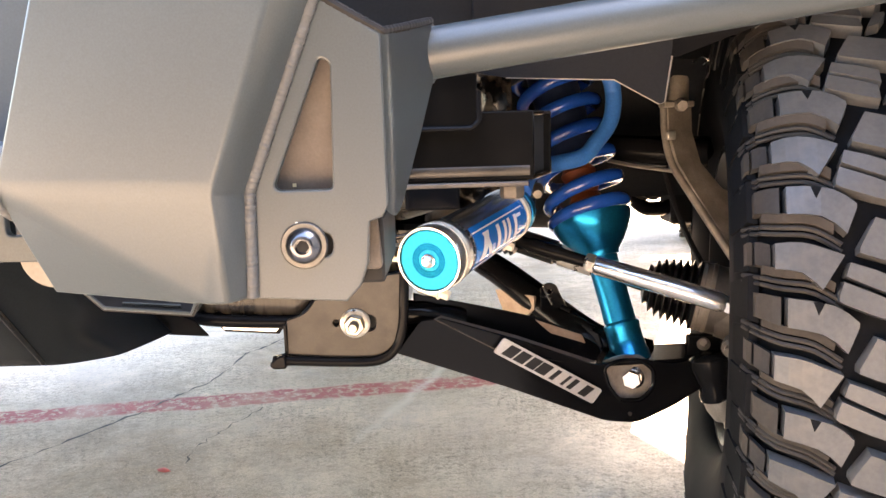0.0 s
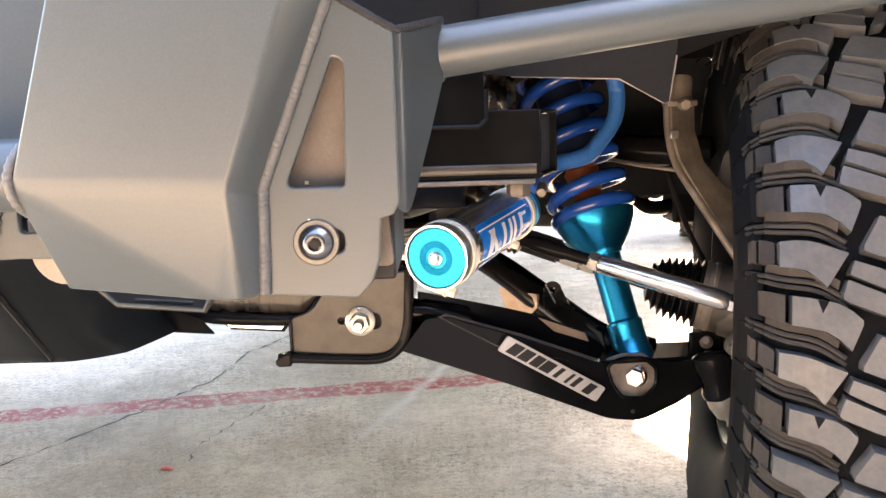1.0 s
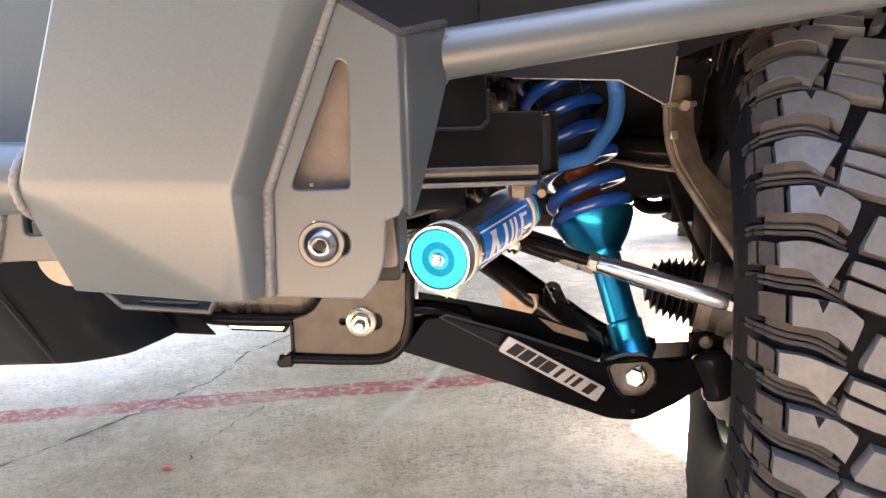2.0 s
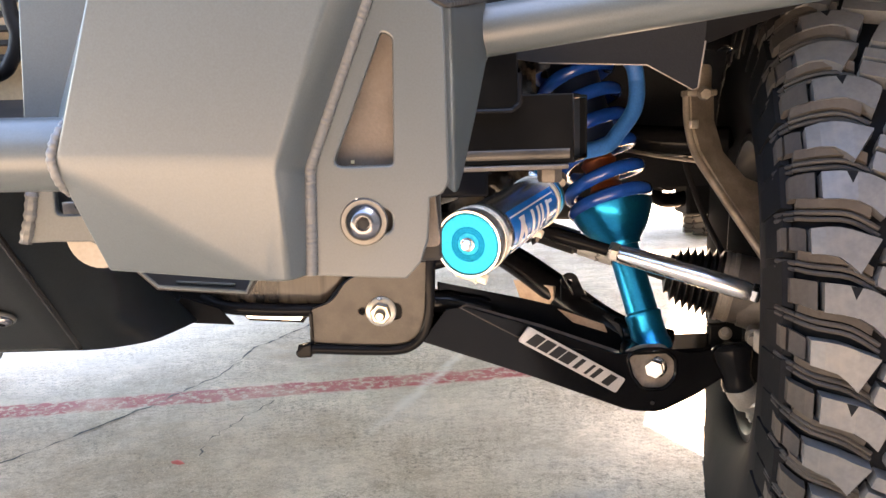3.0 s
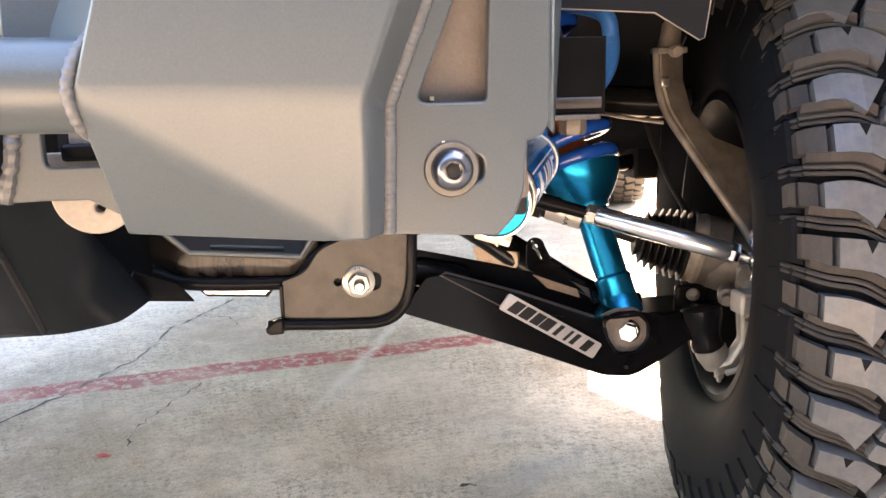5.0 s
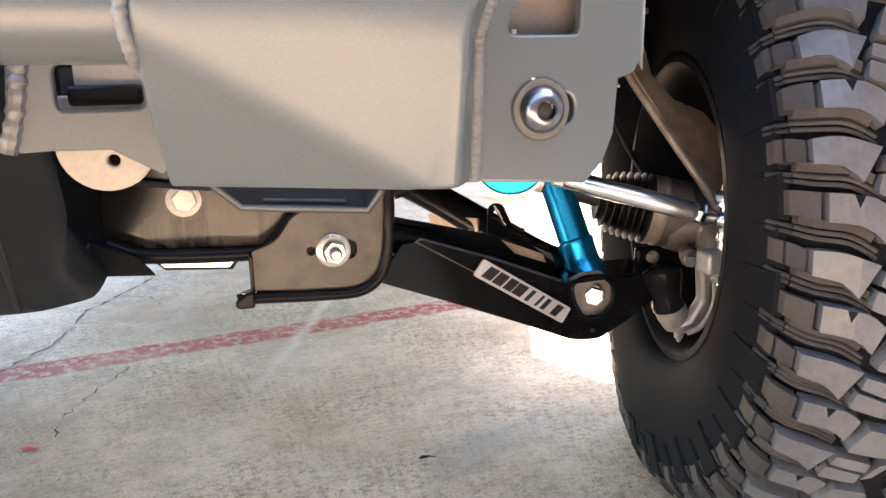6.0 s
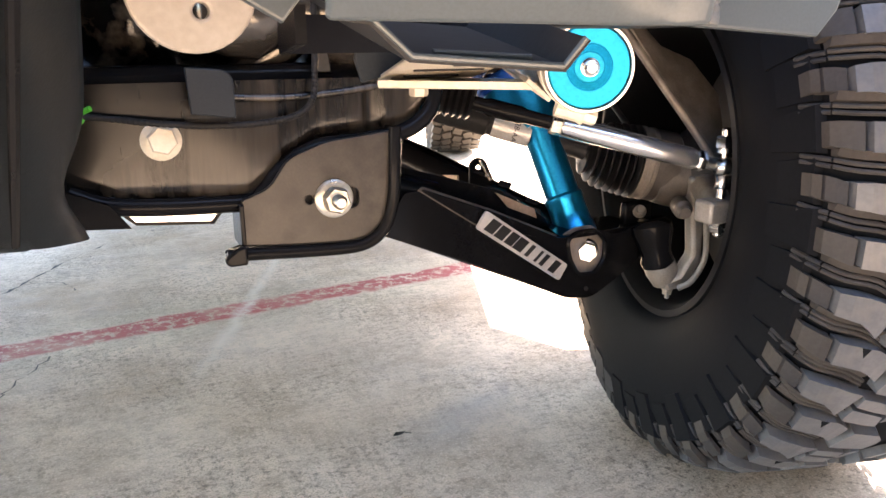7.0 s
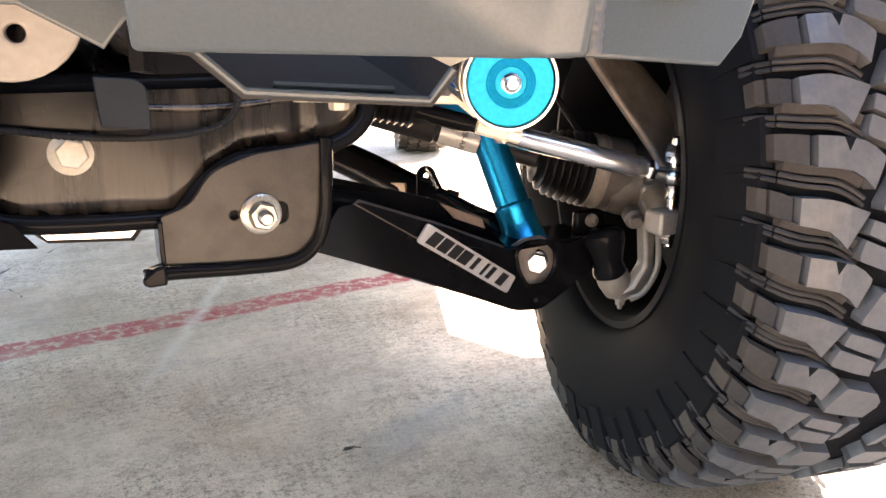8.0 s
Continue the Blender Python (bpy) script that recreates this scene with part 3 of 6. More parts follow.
rows = [[bm.verts.new((x, y, z0 + (z1 - z0) * k / 4)) for k in range(5)] for x, y, z0, z1 in (
    (-0.0200, 0.4006, 0.6130, 0.7025), (-0.0170, 0.4012, 0.6085, 0.7012), (-0.0145, 0.4030, 0.6062, 0.7004), (-0.0128, 0.4060, 0.6060, 0.7006), (-0.0112, 0.4105, 0.6078, 0.7014), (-0.0095, 0.4160, 0.6125, 0.7026), (0.0000, 0.4420, 0.6460, 0.7075), (0.0085, 0.4650, 0.6790, 0.7115))]
for p, q in zip(rows, rows[1:]):
    for k in range(4):
        bm.faces.new((p[k], q[k], q[k + 1], p[k + 1]))
bmesh.ops.solidify(bm, geom=bm.faces[:], thickness=0.004)
part("flange", bm, POWDER, bumper, "rolled edge of the side plate", smooth=50)
part("backing_plate", outline_plate(rounded([(-0.092, 0.575), (-0.092, 0.70), (-0.030, 0.70), (-0.024, 0.60), (-0.022, 0.575)], 0.004), [], 0.005, facing(0.4175), 0.0008), SLOTPLATE, bumper, "tan primer plate behind the slot")
part("mounting_bracket", box(-0.090, -0.0215, 0.4205, 0.52, 0.566, 0.604), DARK, bumper, "black mounting bracket", bevel=0.002)
part("paint_fleck", box(-0.0692, -0.0674, 0.4135, 0.4150, 0.6222, 0.6240), YELLOW, bumper, "yellow paint fleck")
part("paint_fleck", box(-0.0662, -0.0650, 0.3990, 0.3998, 0.6035, 0.6047), WHITE, bumper, "white paint fleck")
part("weld_bead", bead([(-0.0915, 0.3985, 0.5645), (-0.0895, 0.3985, 0.6215), (-0.0125, 0.3985, 0.812)], 0.0036, 0.0030, 3, 0.07), WELD, bumper, "rippled weld bead", smooth=85)
button_bolt(bumper, (-0.0622, 0.3985, 0.592), 0.0096, 0.0126)
upper_tube = part("upper_tube", sweep([(0.004, 0.474, 0.6955), (0.12, 0.476, 0.711), (0.24, 0.48, 0.7275), (0.42, 0.50, 0.752), (0.62, 0.56, 0.78), (0.78, 0.66, 0.80)], 0.0155, 32), POWDER, bumper, "grey wheel-arch tube")
part("weld_bead", bead([(0.006 + 0.004 * math.cos(a), 0.473 + 0.0165 * math.cos(a), 0.6965 + 0.0165 * math.sin(a)) for a in (k * math.pi / 10 for k in range(2, 23))], 0.0028, 0.005, 5), WELD, bumper, "rippled weld bead")
part("weld_bead", bead([(-0.047, 0.4015, 0.7195), (-0.030, 0.4015, 0.7095), (-0.016, 0.403, 0.7015), (-0.006, 0.425, 0.7060), (0.008, 0.462, 0.7135)], 0.0024, 0.004, 6), DARK, bumper, "sooty weld spatter")
lower_tube = part("lower_tube", sweep([(-0.206, 0.405, 0.632), (-0.30, 0.405, 0.6335), (-0.45, 0.405, 0.6345), (-0.70, 0.405, 0.6345), (-1.0, 0.42, 0.634)], 0.0195, 36), POWDER, bumper, "horizontal grey tube")
part("weld_bead", bead(smooth_path([(-0.2085, 0.4000, 0.6530), (-0.2110, 0.3925, 0.6475), (-0.2140, 0.3868, 0.6390), (-0.2160, 0.3855, 0.6300), (-0.2150, 0.3880, 0.6205), (-0.2135, 0.3935, 0.6140), (-0.2115, 0.4020, 0.6112)]), 0.0024, 0.0040, 7, 0.3), WELD, bumper, "rippled weld bead", smooth=80)
GUS = [(-0.268, 0.622), (-0.274, 0.578), (-0.256, 0.5785), (-0.234, 0.578), (-0.214, 0.5665), (-0.203, 0.580), (-0.200, 0.622)]
GSLOT = rounded([(-0.2525, 0.6135), (-0.218, 0.6135), (-0.218, 0.5945), (-0.2525, 0.5945)], 0.004)
part("tow_gusset", outline_plate(GUS, [GSLOT], 0.006, facing(0.457), 0.001), POWDER, bumper, "slotted tow gusset plate")
part("weld_bead", bead([(-0.2635, 0.4535, 0.616), (-0.2675, 0.4535, 0.596), (-0.2725, 0.4535, 0.5785)], 0.0032, 0.006, 9, 0.35), WELD, bumper, "rippled weld bead")
part("slot_liner", box(-0.252, -0.221, 0.475, 0.481, 0.5955, 0.6045), GLOSSBLACK, bumper, "black bar behind the slot", bevel=0.002)
part("slot_back", box(-0.25, -0.219, 0.484, 0.488, 0.597, 0.6215), TOWTAN, bumper, "pale plate behind the slot", bevel=0.001)
DISC = [(-0.2605, 0.60), *[(-0.239 + 0.0215 * math.cos(a), 0.5785 + 0.0215 * math.sin(a)) for a in (math.pi + k * math.pi / 16 for k in range(17))], (-0.2175, 0.60)]
part("tow_eye", outline_plate(DISC, [ring2d(-0.2365, 0.571, 0.0027, 16)], 0.007, facing(0.481), 0.0012), TOWTAN, bumper, "pale rounded tow plate with a small hole")
part("tow_eye_core", box(-0.256, -0.222, 0.486, 0.52, 0.578, 0.612), DARK, bumper, "dark tow bracket behind")
part("lower_stay", slab([((-0.207, 0.47, 0.573), (-0.207, 0.47, 0.560), (-0.197, 0.55, 0.556), (-0.197, 0.55, 0.573)), ((-0.197, 0.55, 0.573), (-0.197, 0.55, 0.556), (-0.12, 0.57, 0.556), (-0.12, 0.57, 0.573))], 0.004), GLOSSBLACK, bumper, "lower stay")
# tray under the wing
TR = [(-0.202, 0.423, 0.5680), (-0.1945, 0.4225, 0.5668), (-0.1826, 0.4215, 0.5560), (-0.1320, 0.4176, 0.5522), (-0.1265, 0.4130, 0.5610)]
tray = part("tray", slab([(p, q, (q[0], q[1] + 0.075, q[2] + 0.014), (p[0], p[1] + 0.075, p[2] + 0.014)) for p, q in zip(TR, TR[1:])], 0.002), DARK, bumper, "black tray under the wing")
part("tray_rim", sweep(TR, 0.0011, 8), POWDER, tray, "bright edge of the tray")
part("tray_rib", sweep([(-0.174, 0.4265, 0.5572), (-0.140, 0.4245, 0.5550)], 0.0010, 8), POWDER, tray, "thin rib inside the tray")


# ---- skid plate ----
skid = thing("skid_plate", "satin black folded skid plate bolted under the bumper", "skid plate", (-0.40, 0.60, 0.47))
A0, A1 = Vector((-0.284, 0.410, 0.6145)), Vector((-0.3138, 0.588, 0.4680))
BACK0, BACK1 = Vector((-0.365, 0.66, 0.6155)), Vector((-0.307, 0.847, 0.4242))


def skid_sheet():
    """The folded front plate: flat face, rounded fold, and a side wall that bows inwards towards its back."""
    bm = bmesh.new()
    cols = []
    side0 = Vector((-0.3146, 0.634, 0.4590))
    for k in range(21):
        v = k / 20
        fold, back = A0.lerp(A1, v), BACK0.lerp(BACK1, v)
        after = (A0 + Vector((0.012, 0.046, 0.001))).lerp(side0 + Vector((0.013, 0, 0)), v)
        start = fold + Vector((-0.014, -0.008 * v, 0.0068 * v))
        row = [Vector((-0.90, start.y, start.z)), start - Vector((0.08, 0, 0)), start]
        for t in (0.14, 0.28, 0.42, 0.56, 0.70, 0.85, 1.0):
            row.append((1 - t) ** 2 * start + 2 * t * (1 - t) * fold + t * t * after)
        for i in range(1, 15):
            u = i / 14
            p = after.lerp(back, u)
            p.x += 0.016 * (1 - 0.8 * math.exp(-(((v - 0.78) / 0.17) ** 2))) * (math.sin(math.pi * u / 0.36) if u < 0.18 else 1 - ((u - 0.18) / 0.82) ** 1.3)
            row.append(p)
        cols.append([bm.verts.new(p) for p in row])
    for p, q in zip(cols, cols[1:]):
        for i in range(len(p) - 1):
            bm.faces.new((p[i], q[i], q[i + 1], p[i + 1]))
    bmesh.ops.solidify(bm, geom=bm.faces[:], thickness=0.004)
    return bm


part("front_plate", skid_sheet(), SKID, skid, "sloping front plate with its folded side wall", smooth=50)
part("fold_line", sweep([A0 + Vector((0.004, 0.004, 0)), A1 + Vector((-0.0025, 0.002, 0.004))], 0.0022, 8), GLOSSBLACK, skid, "dark line of the fold")
part("bottom_plate", slab([((-0.328, 0.5845, 0.4720), (-0.90, 0.5845, 0.4720), (-0.90, 0.847, 0.4240), (-0.308, 0.847, 0.4225), (-0.3155, 0.636, 0.4575), (-0.318, 0.606, 0.4640))], 0.004), SKID, skid, "folded bottom plate", bevel=0.002)
part("end_tab", slab([((-0.3300, 0.815, 0.4325), (-0.3200, 0.857, 0.4215), (-0.267, 0.852, 0.4190), (-0.281, 0.846, 0.4400), (-0.316, 0.824, 0.4600))], 0.003), GLOSSBLACK, skid, "end tab with a weld")
for bx, by, bz in ((-0.337, 0.5300, 0.5160), (-0.335, 0.432, 0.602), (-0.70, 0.5415, 0.5085)):
    button_bolt(skid, (bx, by - 0.003, bz - 0.003), 0.0070, 0.0085, BOLTSTEEL, (0, -0.64, -0.77))


# ---- frame rail and its bracket ----
rail = thing("frame_rail", "glossy black dusty frame rail with a control arm bracket", "frame", (-0.14, 0.90, 0.39))
LOW = ((-0.31, 0.440), (-0.274, 0.4285), (-0.168, 0.4235), (-0.150, 0.437), (-0.135, 0.4555), (-0.105, 0.4725), (-0.060, 0.4765), (-0.018, 0.4825), (0.002, 0.498), (0.012, 0.524))


def rail_sheet():
    """The pressed rail face: rolled lower edge, a swage along it and a dished middle."""
    bm = bmesh.new()
    cols = []
    for i in range(91):
        x = -0.31 + 0.322 * i / 90
        for (xa, za), (xb, zb) in zip(LOW, LOW[1:]):
            if x <= xb + 1e-9:
                zl = za + (zb - za) * (x - xa) / (xb - xa)
                break
        col = []
        for k in range(29):
            v = k / 28
            z = zl + (0.532 - zl) * v
            d = z - zl
            y = 0.876 - 0.010 * (1 - math.exp(-((d / 0.010) ** 2)))
            y += 0.0050 * min(1.0, d / 0.02) * (math.exp(-(((x + 0.052) / 0.007) ** 2)) + math.exp(-(((x + 0.016) / 0.012) ** 2))) + 0.0008 * math.sin(31 * x + 22 * z)
            col.append(bm.verts.new((x, y + 0.005, z)))
        cols.append(col)
    for a, b in zip(cols, cols[1:]):
        for k in range(28):
            bm.faces.new((a[k], b[k], b[k + 1], a[k + 1]))
    bmesh.ops.solidify(bm, geom=bm.faces[:], thickness=0.004)
    return bm


def web_sheet():
    """The crumpled upper web: a sheet with soft dents and creases."""
    bm = bmesh.new()
    grid = []
    for i in range(61):
        x = -0.31 + 0.41 * i / 60
        col = []
        for k in range(41):
            z = 0.528 + 0.27 * k / 40
            y = 0.958 + 0.010 * math.sin(46 * x + 38 * z) + 0.006 * math.sin(95 * x - 61 * z + 1.3) + 0.007 * abs(math.sin(34 * x - 47 * z))
            col.append(bm.verts.new((x, y, z)))
        grid.append(col)
    for p, q in zip(grid, grid[1:]):
        for k in range(40):
            bm.faces.new((p[k], q[k], q[k + 1], p[k + 1]))
    bmesh.ops.solidify(bm, geom=bm.faces[:], thickness=0.004)
    return bm


part("rail_face", rail_sheet(), RAILTAN, rail, "dusty streaked pressed rail face, front end painted dark for a reflection", smooth=60)
part("rail_box", box(-0.30, -0.045, 0.896, 4.2, 0.440, 0.545), GLOSSBLACK, rail, "long box rail", bevel=0.008)
part("rail_lip", sweep(smooth_path([(-0.31, 0.874, 0.445), (-0.272, 0.873, 0.4315), (-0.17, 0.872, 0.4265), (-0.155, 0.872, 0.4335), (-0.137, 0.870, 0.4535), (-0.107, 0.868, 0.4715), (-0.06, 0.868, 0.4755), (-0.02, 0.868, 0.4825), (0.004, 0.868, 0.500), (0.012, 0.872, 0.524)]), 0.0080, 14), GLOSSBLACK, rail, "rolled black lip")
part("rail_return", box(-0.48, -0.305, 0.880, 0.90, 0.434, 0.62), GLOSSBLACK, rail, "black end of the rail behind the skid plate", bevel=0.004)
part("upper_web", web_sheet(), WEBTAN, rail, "glossy tan and black upper web", smooth=60)
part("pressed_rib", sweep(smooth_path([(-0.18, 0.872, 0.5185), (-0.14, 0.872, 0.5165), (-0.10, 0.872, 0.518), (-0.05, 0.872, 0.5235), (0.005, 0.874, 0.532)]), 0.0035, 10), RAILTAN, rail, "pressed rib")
BRK = rounded([(-0.176, 0.432), (-0.1775, 0.391), (-0.072, 0.3805), (-0.047, 0.397), (-0.0385, 0.425), (-0.0365, 0.485), (-0.10, 0.478), (-0.135, 0.465), (-0.152, 0.44)], [0.002, 0.004, 0.012, 0.012, 0.01, 0.002, 0.01, 0.01, 0.01])
bracket = part("arm_bracket", outline_plate(BRK, [ring2d(-0.1175, 0.4275, 0.0042, 16), rounded([(-0.110, 0.4360), (-0.0715, 0.4360), (-0.0715, 0.4165), (-0.110, 0.4165)], 0.009)], 0.007, facing(0.858), 0.001), BRACKET, rail, "dusty control arm bracket")
part("bracket_lip", sweep(smooth_path([(-0.194, 0.850, 0.3845), (-0.184, 0.849, 0.3845), (-0.172, 0.850, 0.3850), (-0.118, 0.851, 0.3815), (-0.072, 0.851, 0.3815), (-0.050, 0.851, 0.395), (-0.0405, 0.851, 0.42), (-0.0375, 0.851, 0.455), (-0.036, 0.853, 0.488)]), lambda t: (0.0058 + 0.0018 * math.exp(-((t / 0.14) ** 2))) * math.sqrt(max(0.06, 1 - (1 - min(1.0, t / 0.035)) ** 2)), 14), GLOSSBLACK, bracket, "rolled black lip")
part("lip_end", slab([((-0.1950, 0.849, 0.3795), (-0.1960, 0.849, 0.3845), (-0.1850, 0.849, 0.3930), (-0.1765, 0.849, 0.3945), (-0.1765, 0.849, 0.3775), (-0.1910, 0.849, 0.3770))], 0.008), GLOSSBLACK, bracket, "blunt wedge at the end of the lip", bevel=0.0028, segments=3)
part("bracket_edge", box(-0.1795, -0.1755, 0.851, 0.90, 0.388, 0.428), GLOSSBLACK, bracket, "folded side edge", bevel=0.001)
part("bracket_tail", slab([((-0.1945, 0.853, 0.3865), (-0.07, 0.853, 0.3795), (-0.07, 1.05, 0.3795), (-0.178, 0.875, 0.3850))], 0.004), GLOSSBLACK, bracket, "folded bottom edge", bevel=0.001)
part("bracket_side", slab([((-0.0375, 0.853, 0.488), (-0.0395, 0.853, 0.425), (-0.0395, 1.05, 0.425), (-0.0375, 1.05, 0.488)), ((-0.0395, 0.853, 0.425), (-0.049, 0.853, 0.396), (-0.049, 1.05, 0.396), (-0.0395, 1.05, 0.425))], 0.004), GLOSSBLACK, bracket, "folded outer edge", bevel=0.001)
# Solid dark block put in for the shade behind the bracket's holes.
part("slot_shadow", box(-0.14, -0.055, 0.8625, 0.88, 0.41, 0.445), DARK, bracket, "dark block in place of shade behind the bracket")
cam_nut = hex_bolt(rail, (-0.0955, 0.852, 0.427), 0.0215, 0.0175, 0.013, (0.0, -1, 0), ZINC, 0.011, "alignment_nut")
part("cam_washer", lathe([(0, 0.0168), (0.8, 0.0168), (1, 0.0150)], (-0.0955, 0.8545, 0.427), (-0.0955, 0.8490, 0.427), 36), ZINC, cam_nut, "eccentric washer")
hex_bolt(rail, (-0.2345, 0.872, 0.4855), 0.0215, 0.0198, 0.010, (0, -1, 0), CREAM, 0, "flange_bolt")
part("pale_strip", slab([((-0.272, 0.90, 0.4245), (-0.190, 0.90, 0.4175), (-0.199, 0.90, 0.4075), (-0.262, 0.90, 0.4125))], 0.003), POLISHED, rail, "bright aluminium strip under the rail")
part("strip_backing", slab([((-0.285, 0.905, 0.430), (-0.180, 0.905, 0.424), (-0.196, 0.906, 0.4035), (-0.262, 0.906, 0.4085))], 0.004), GLOSSBLACK, rail, "black strip edge")
part("front_horn", outline_plate(rounded([(-0.214, 0.5445), (-0.177, 0.5415), (-0.177, 0.503), (-0.212, 0.5075)], [0.002, 0.012, 0.001, 0.001]), [], 0.006, facing(0.845), 0.001), SKID, rail, "curved tab on the rail")
part("brace_tube", lathe([(0, 0.013), (0.06, 0.0165), (0.42, 0.0165), (0.46, 0.0195), (0.60, 0.0195), (0.64, 0.0165), (1, 0.0165)], (-0.172, 0.927, 0.522), (-0.072, 0.935, 0.596), 24), SHINYBLACK, rail, "glossy diagonal brace tube")
part("brace_lug", slab([((-0.098, 0.888, 0.536), (-0.082, 0.888, 0.535), (-0.086, 0.888, 0.561), (-0.094, 0.888, 0.563))], 0.006), SHINYBLACK, rail, "bright lug on the brace", bevel=0.002)
part("horn_gusset", slab([((-0.105, 0.728, 0.534), (-0.110, 0.728, 0.550), (-0.104, 0.728, 0.580), (-0.030, 0.728, 0.602), (-0.046, 0.728, 0.573), (-0.085, 0.728, 0.539))], 0.004), SKID, rail, "grey gusset beside the bracket", bevel=0.001)
part("gearbox", lathe([(0, 0.012), (0.05, 0.030), (0.14, 0.040), (0.26, 0.043), (0.34, 0.034), (0.40, 0.031), (0.46, 0.038), (0.58, 0.050), (0.75, 0.052), (0.9, 0.044), (1, 0.02)], (-0.205, 0.905, 0.590), (0.02, 0.915, 0.592), 28), SHINYBLACK, rail, "rounded shiny housing")

harness = thing("wiring_harness", "black corrugated wiring loom clipped along the rail", "cable", (-0.285, 0.86, 0.50))
LOOM = smooth_path([(-0.31, 0.865, 0.510), (-0.27, 0.862, 0.505), (-0.235, 0.857, 0.500), (-0.19, 0.855, 0.4965), (-0.15, 0.855, 0.4975), (-0.122, 0.855, 0.5035), (-0.109, 0.856, 0.517), (-0.106, 0.857, 0.545), (-0.104, 0.858, 0.60)], 24)
part("conduit", sweep(LOOM, lambda s: 0.0027 + 0.0004 * math.sin(s * 420), 10), DARK, harness)
clip_bm = box(-0.3015, -0.2915, 0.848, 0.857, 0.509, 0.5140)
for a, b in (((-0.3015, 0.85, 0.513), (-0.2965, 0.846, 0.5175)), ((-0.2915, 0.85, 0.512), (-0.285, 0.846, 0.515)), ((-0.2975, 0.85, 0.51), (-0.2915, 0.846, 0.505))):
    sweep([a, b], 0.0024, 6, clip_bm)
part("clip", clip_bm, GREEN, harness, "bright green plastic clip")
part("cable", sweep(smooth_path([(-0.085, 0.86, 0.62), (-0.075, 0.858, 0.57), (-0.06, 0.862, 0.545), (-0.045, 0.87, 0.53)]), 0.0025, 8), DARK, harness)


# ---- lower control arm ----
def arm_y(x):
    """Depth of the arm's front face."""
    return 0.884 + 0.33 * x


arm = thing("lower_control_arm", "glossy black boxed steel lower control arm", "control arm", (0.22, 0.97, 0.25))
arm_m = Matrix(((1, 0, 0, 0), (0.33, 0, -1, 0.884), (0, 1, 0, 0), (0, 0, 0, 1)))   # outline (x, z) on the sloping front
ARMO = rounded([(-0.0201, 0.4217), (-0.0496, 0.3853), (0.0849, 0.3227), (0.2189, 0.2553), (0.2649, 0.2450), (0.3194, 0.2610), (0.3696, 0.2832), (0.3716, 0.3252), (0.3136, 0.3210), (0.2679, 0.3351), (0.2041, 0.3348), (0.1049, 0.3807), (0.0043, 0.4216)], [0.004, 0.002, 0.0, 0.012, 0.014, 0.01, 0.006, 0.01, 0.01, 0.012, 0.01, 0.01, 0.004])
BORE = rounded([(0.2150, 0.3310), (0.2380, 0.3370), (0.2680, 0.3340), (0.2880, 0.3170), (0.2880, 0.2920), (0.2700, 0.2770), (0.2380, 0.2820), (0.2220, 0.3040)], 0.009)
part("front_plate", outline_plate(ARMO, [BORE], 0.006, arm_m, 0.001), ARMBLACK, arm, "boxed front plate")
def arm_pt(x, z, out=0.0):
    return (x, arm_y(x) - out, z)


# Tan paints the sunlit ground that the glossy black band reflects.
part("top_band", slab([(arm_pt(-0.004, 0.4225, 0.004), arm_pt(0.075, 0.3715, 0.004), arm_pt(0.165, 0.3440, 0.003), arm_pt(0.2090, 0.3350, -0.010), arm_pt(0.0998, 0.3848, -0.010), arm_pt(0.0043, 0.4237, -0.004))], 0.003), SLOTPLATE, arm, "sloping top band, tan painted for reflected ground")
part("rear_wall", slab([((-0.030, 0.917, 0.447), (0.080, 0.960, 0.412), (0.135, 0.981, 0.393), (0.185, 1.000, 0.367), (0.215, 1.012, 0.347), (0.235, 1.02, 0.318), (0.14, 0.985, 0.335), (-0.03, 0.918, 0.405))], 0.006), ARMBLACK, arm, "upright rear wall of the arm", bevel=0.001)
part("top_plate", slab([((0.205, 0.952, 0.336), (0.37, 1.008, 0.322), (0.375, 1.09, 0.318), (0.225, 1.03, 0.335))], 0.005), ARMBLACK, arm, "upper plate", bevel=0.001)
part("bottom_plate", slab([((-0.050, 0.872, 0.3900), (0.2240, 0.962, 0.2580), (0.240, 1.05, 0.272), (-0.04, 0.93, 0.404)), ((0.2240, 0.962, 0.2580), (0.375, 1.013, 0.284), (0.378, 1.09, 0.290), (0.240, 1.05, 0.272))], 0.005), ARMBLACK, arm, "lower plate", bevel=0.001)
part("pivot_bush", lathe([(0, 0.024), (0.05, 0.026), (0.95, 0.026), (1, 0.024)], (-0.085, 0.865, 0.423), (-0.10, 1.02, 0.423), 28), DARK, arm, "black pivot bush")
part("pivot_arm", sweep([(-0.085, 0.925, 0.423), (-0.02, 0.915, 0.42), (0.03, 0.93, 0.405)], 0.017, 14), ARMBLACK, arm, "black pivot end")
part("rear_leg", sweep(smooth_path([(-0.04, 1.42, 0.455), (0.03, 1.31, 0.440), (0.098, 1.215, 0.412), (0.16, 1.13, 0.375), (0.225, 1.06, 0.335), (0.30, 1.05, 0.31)]), lambda s: 0.021 + 0.006 * s, 16, flat=0.8), ARMBLACK, arm, "rear leg of the arm")
part("gusset", slab([((0.118, 1.165, 0.392), (0.225, 1.035, 0.352), (0.235, 1.03, 0.315), (0.128, 1.145, 0.335))], 0.004), ARMBLACK, arm, "black gusset plate", bevel=0.001)
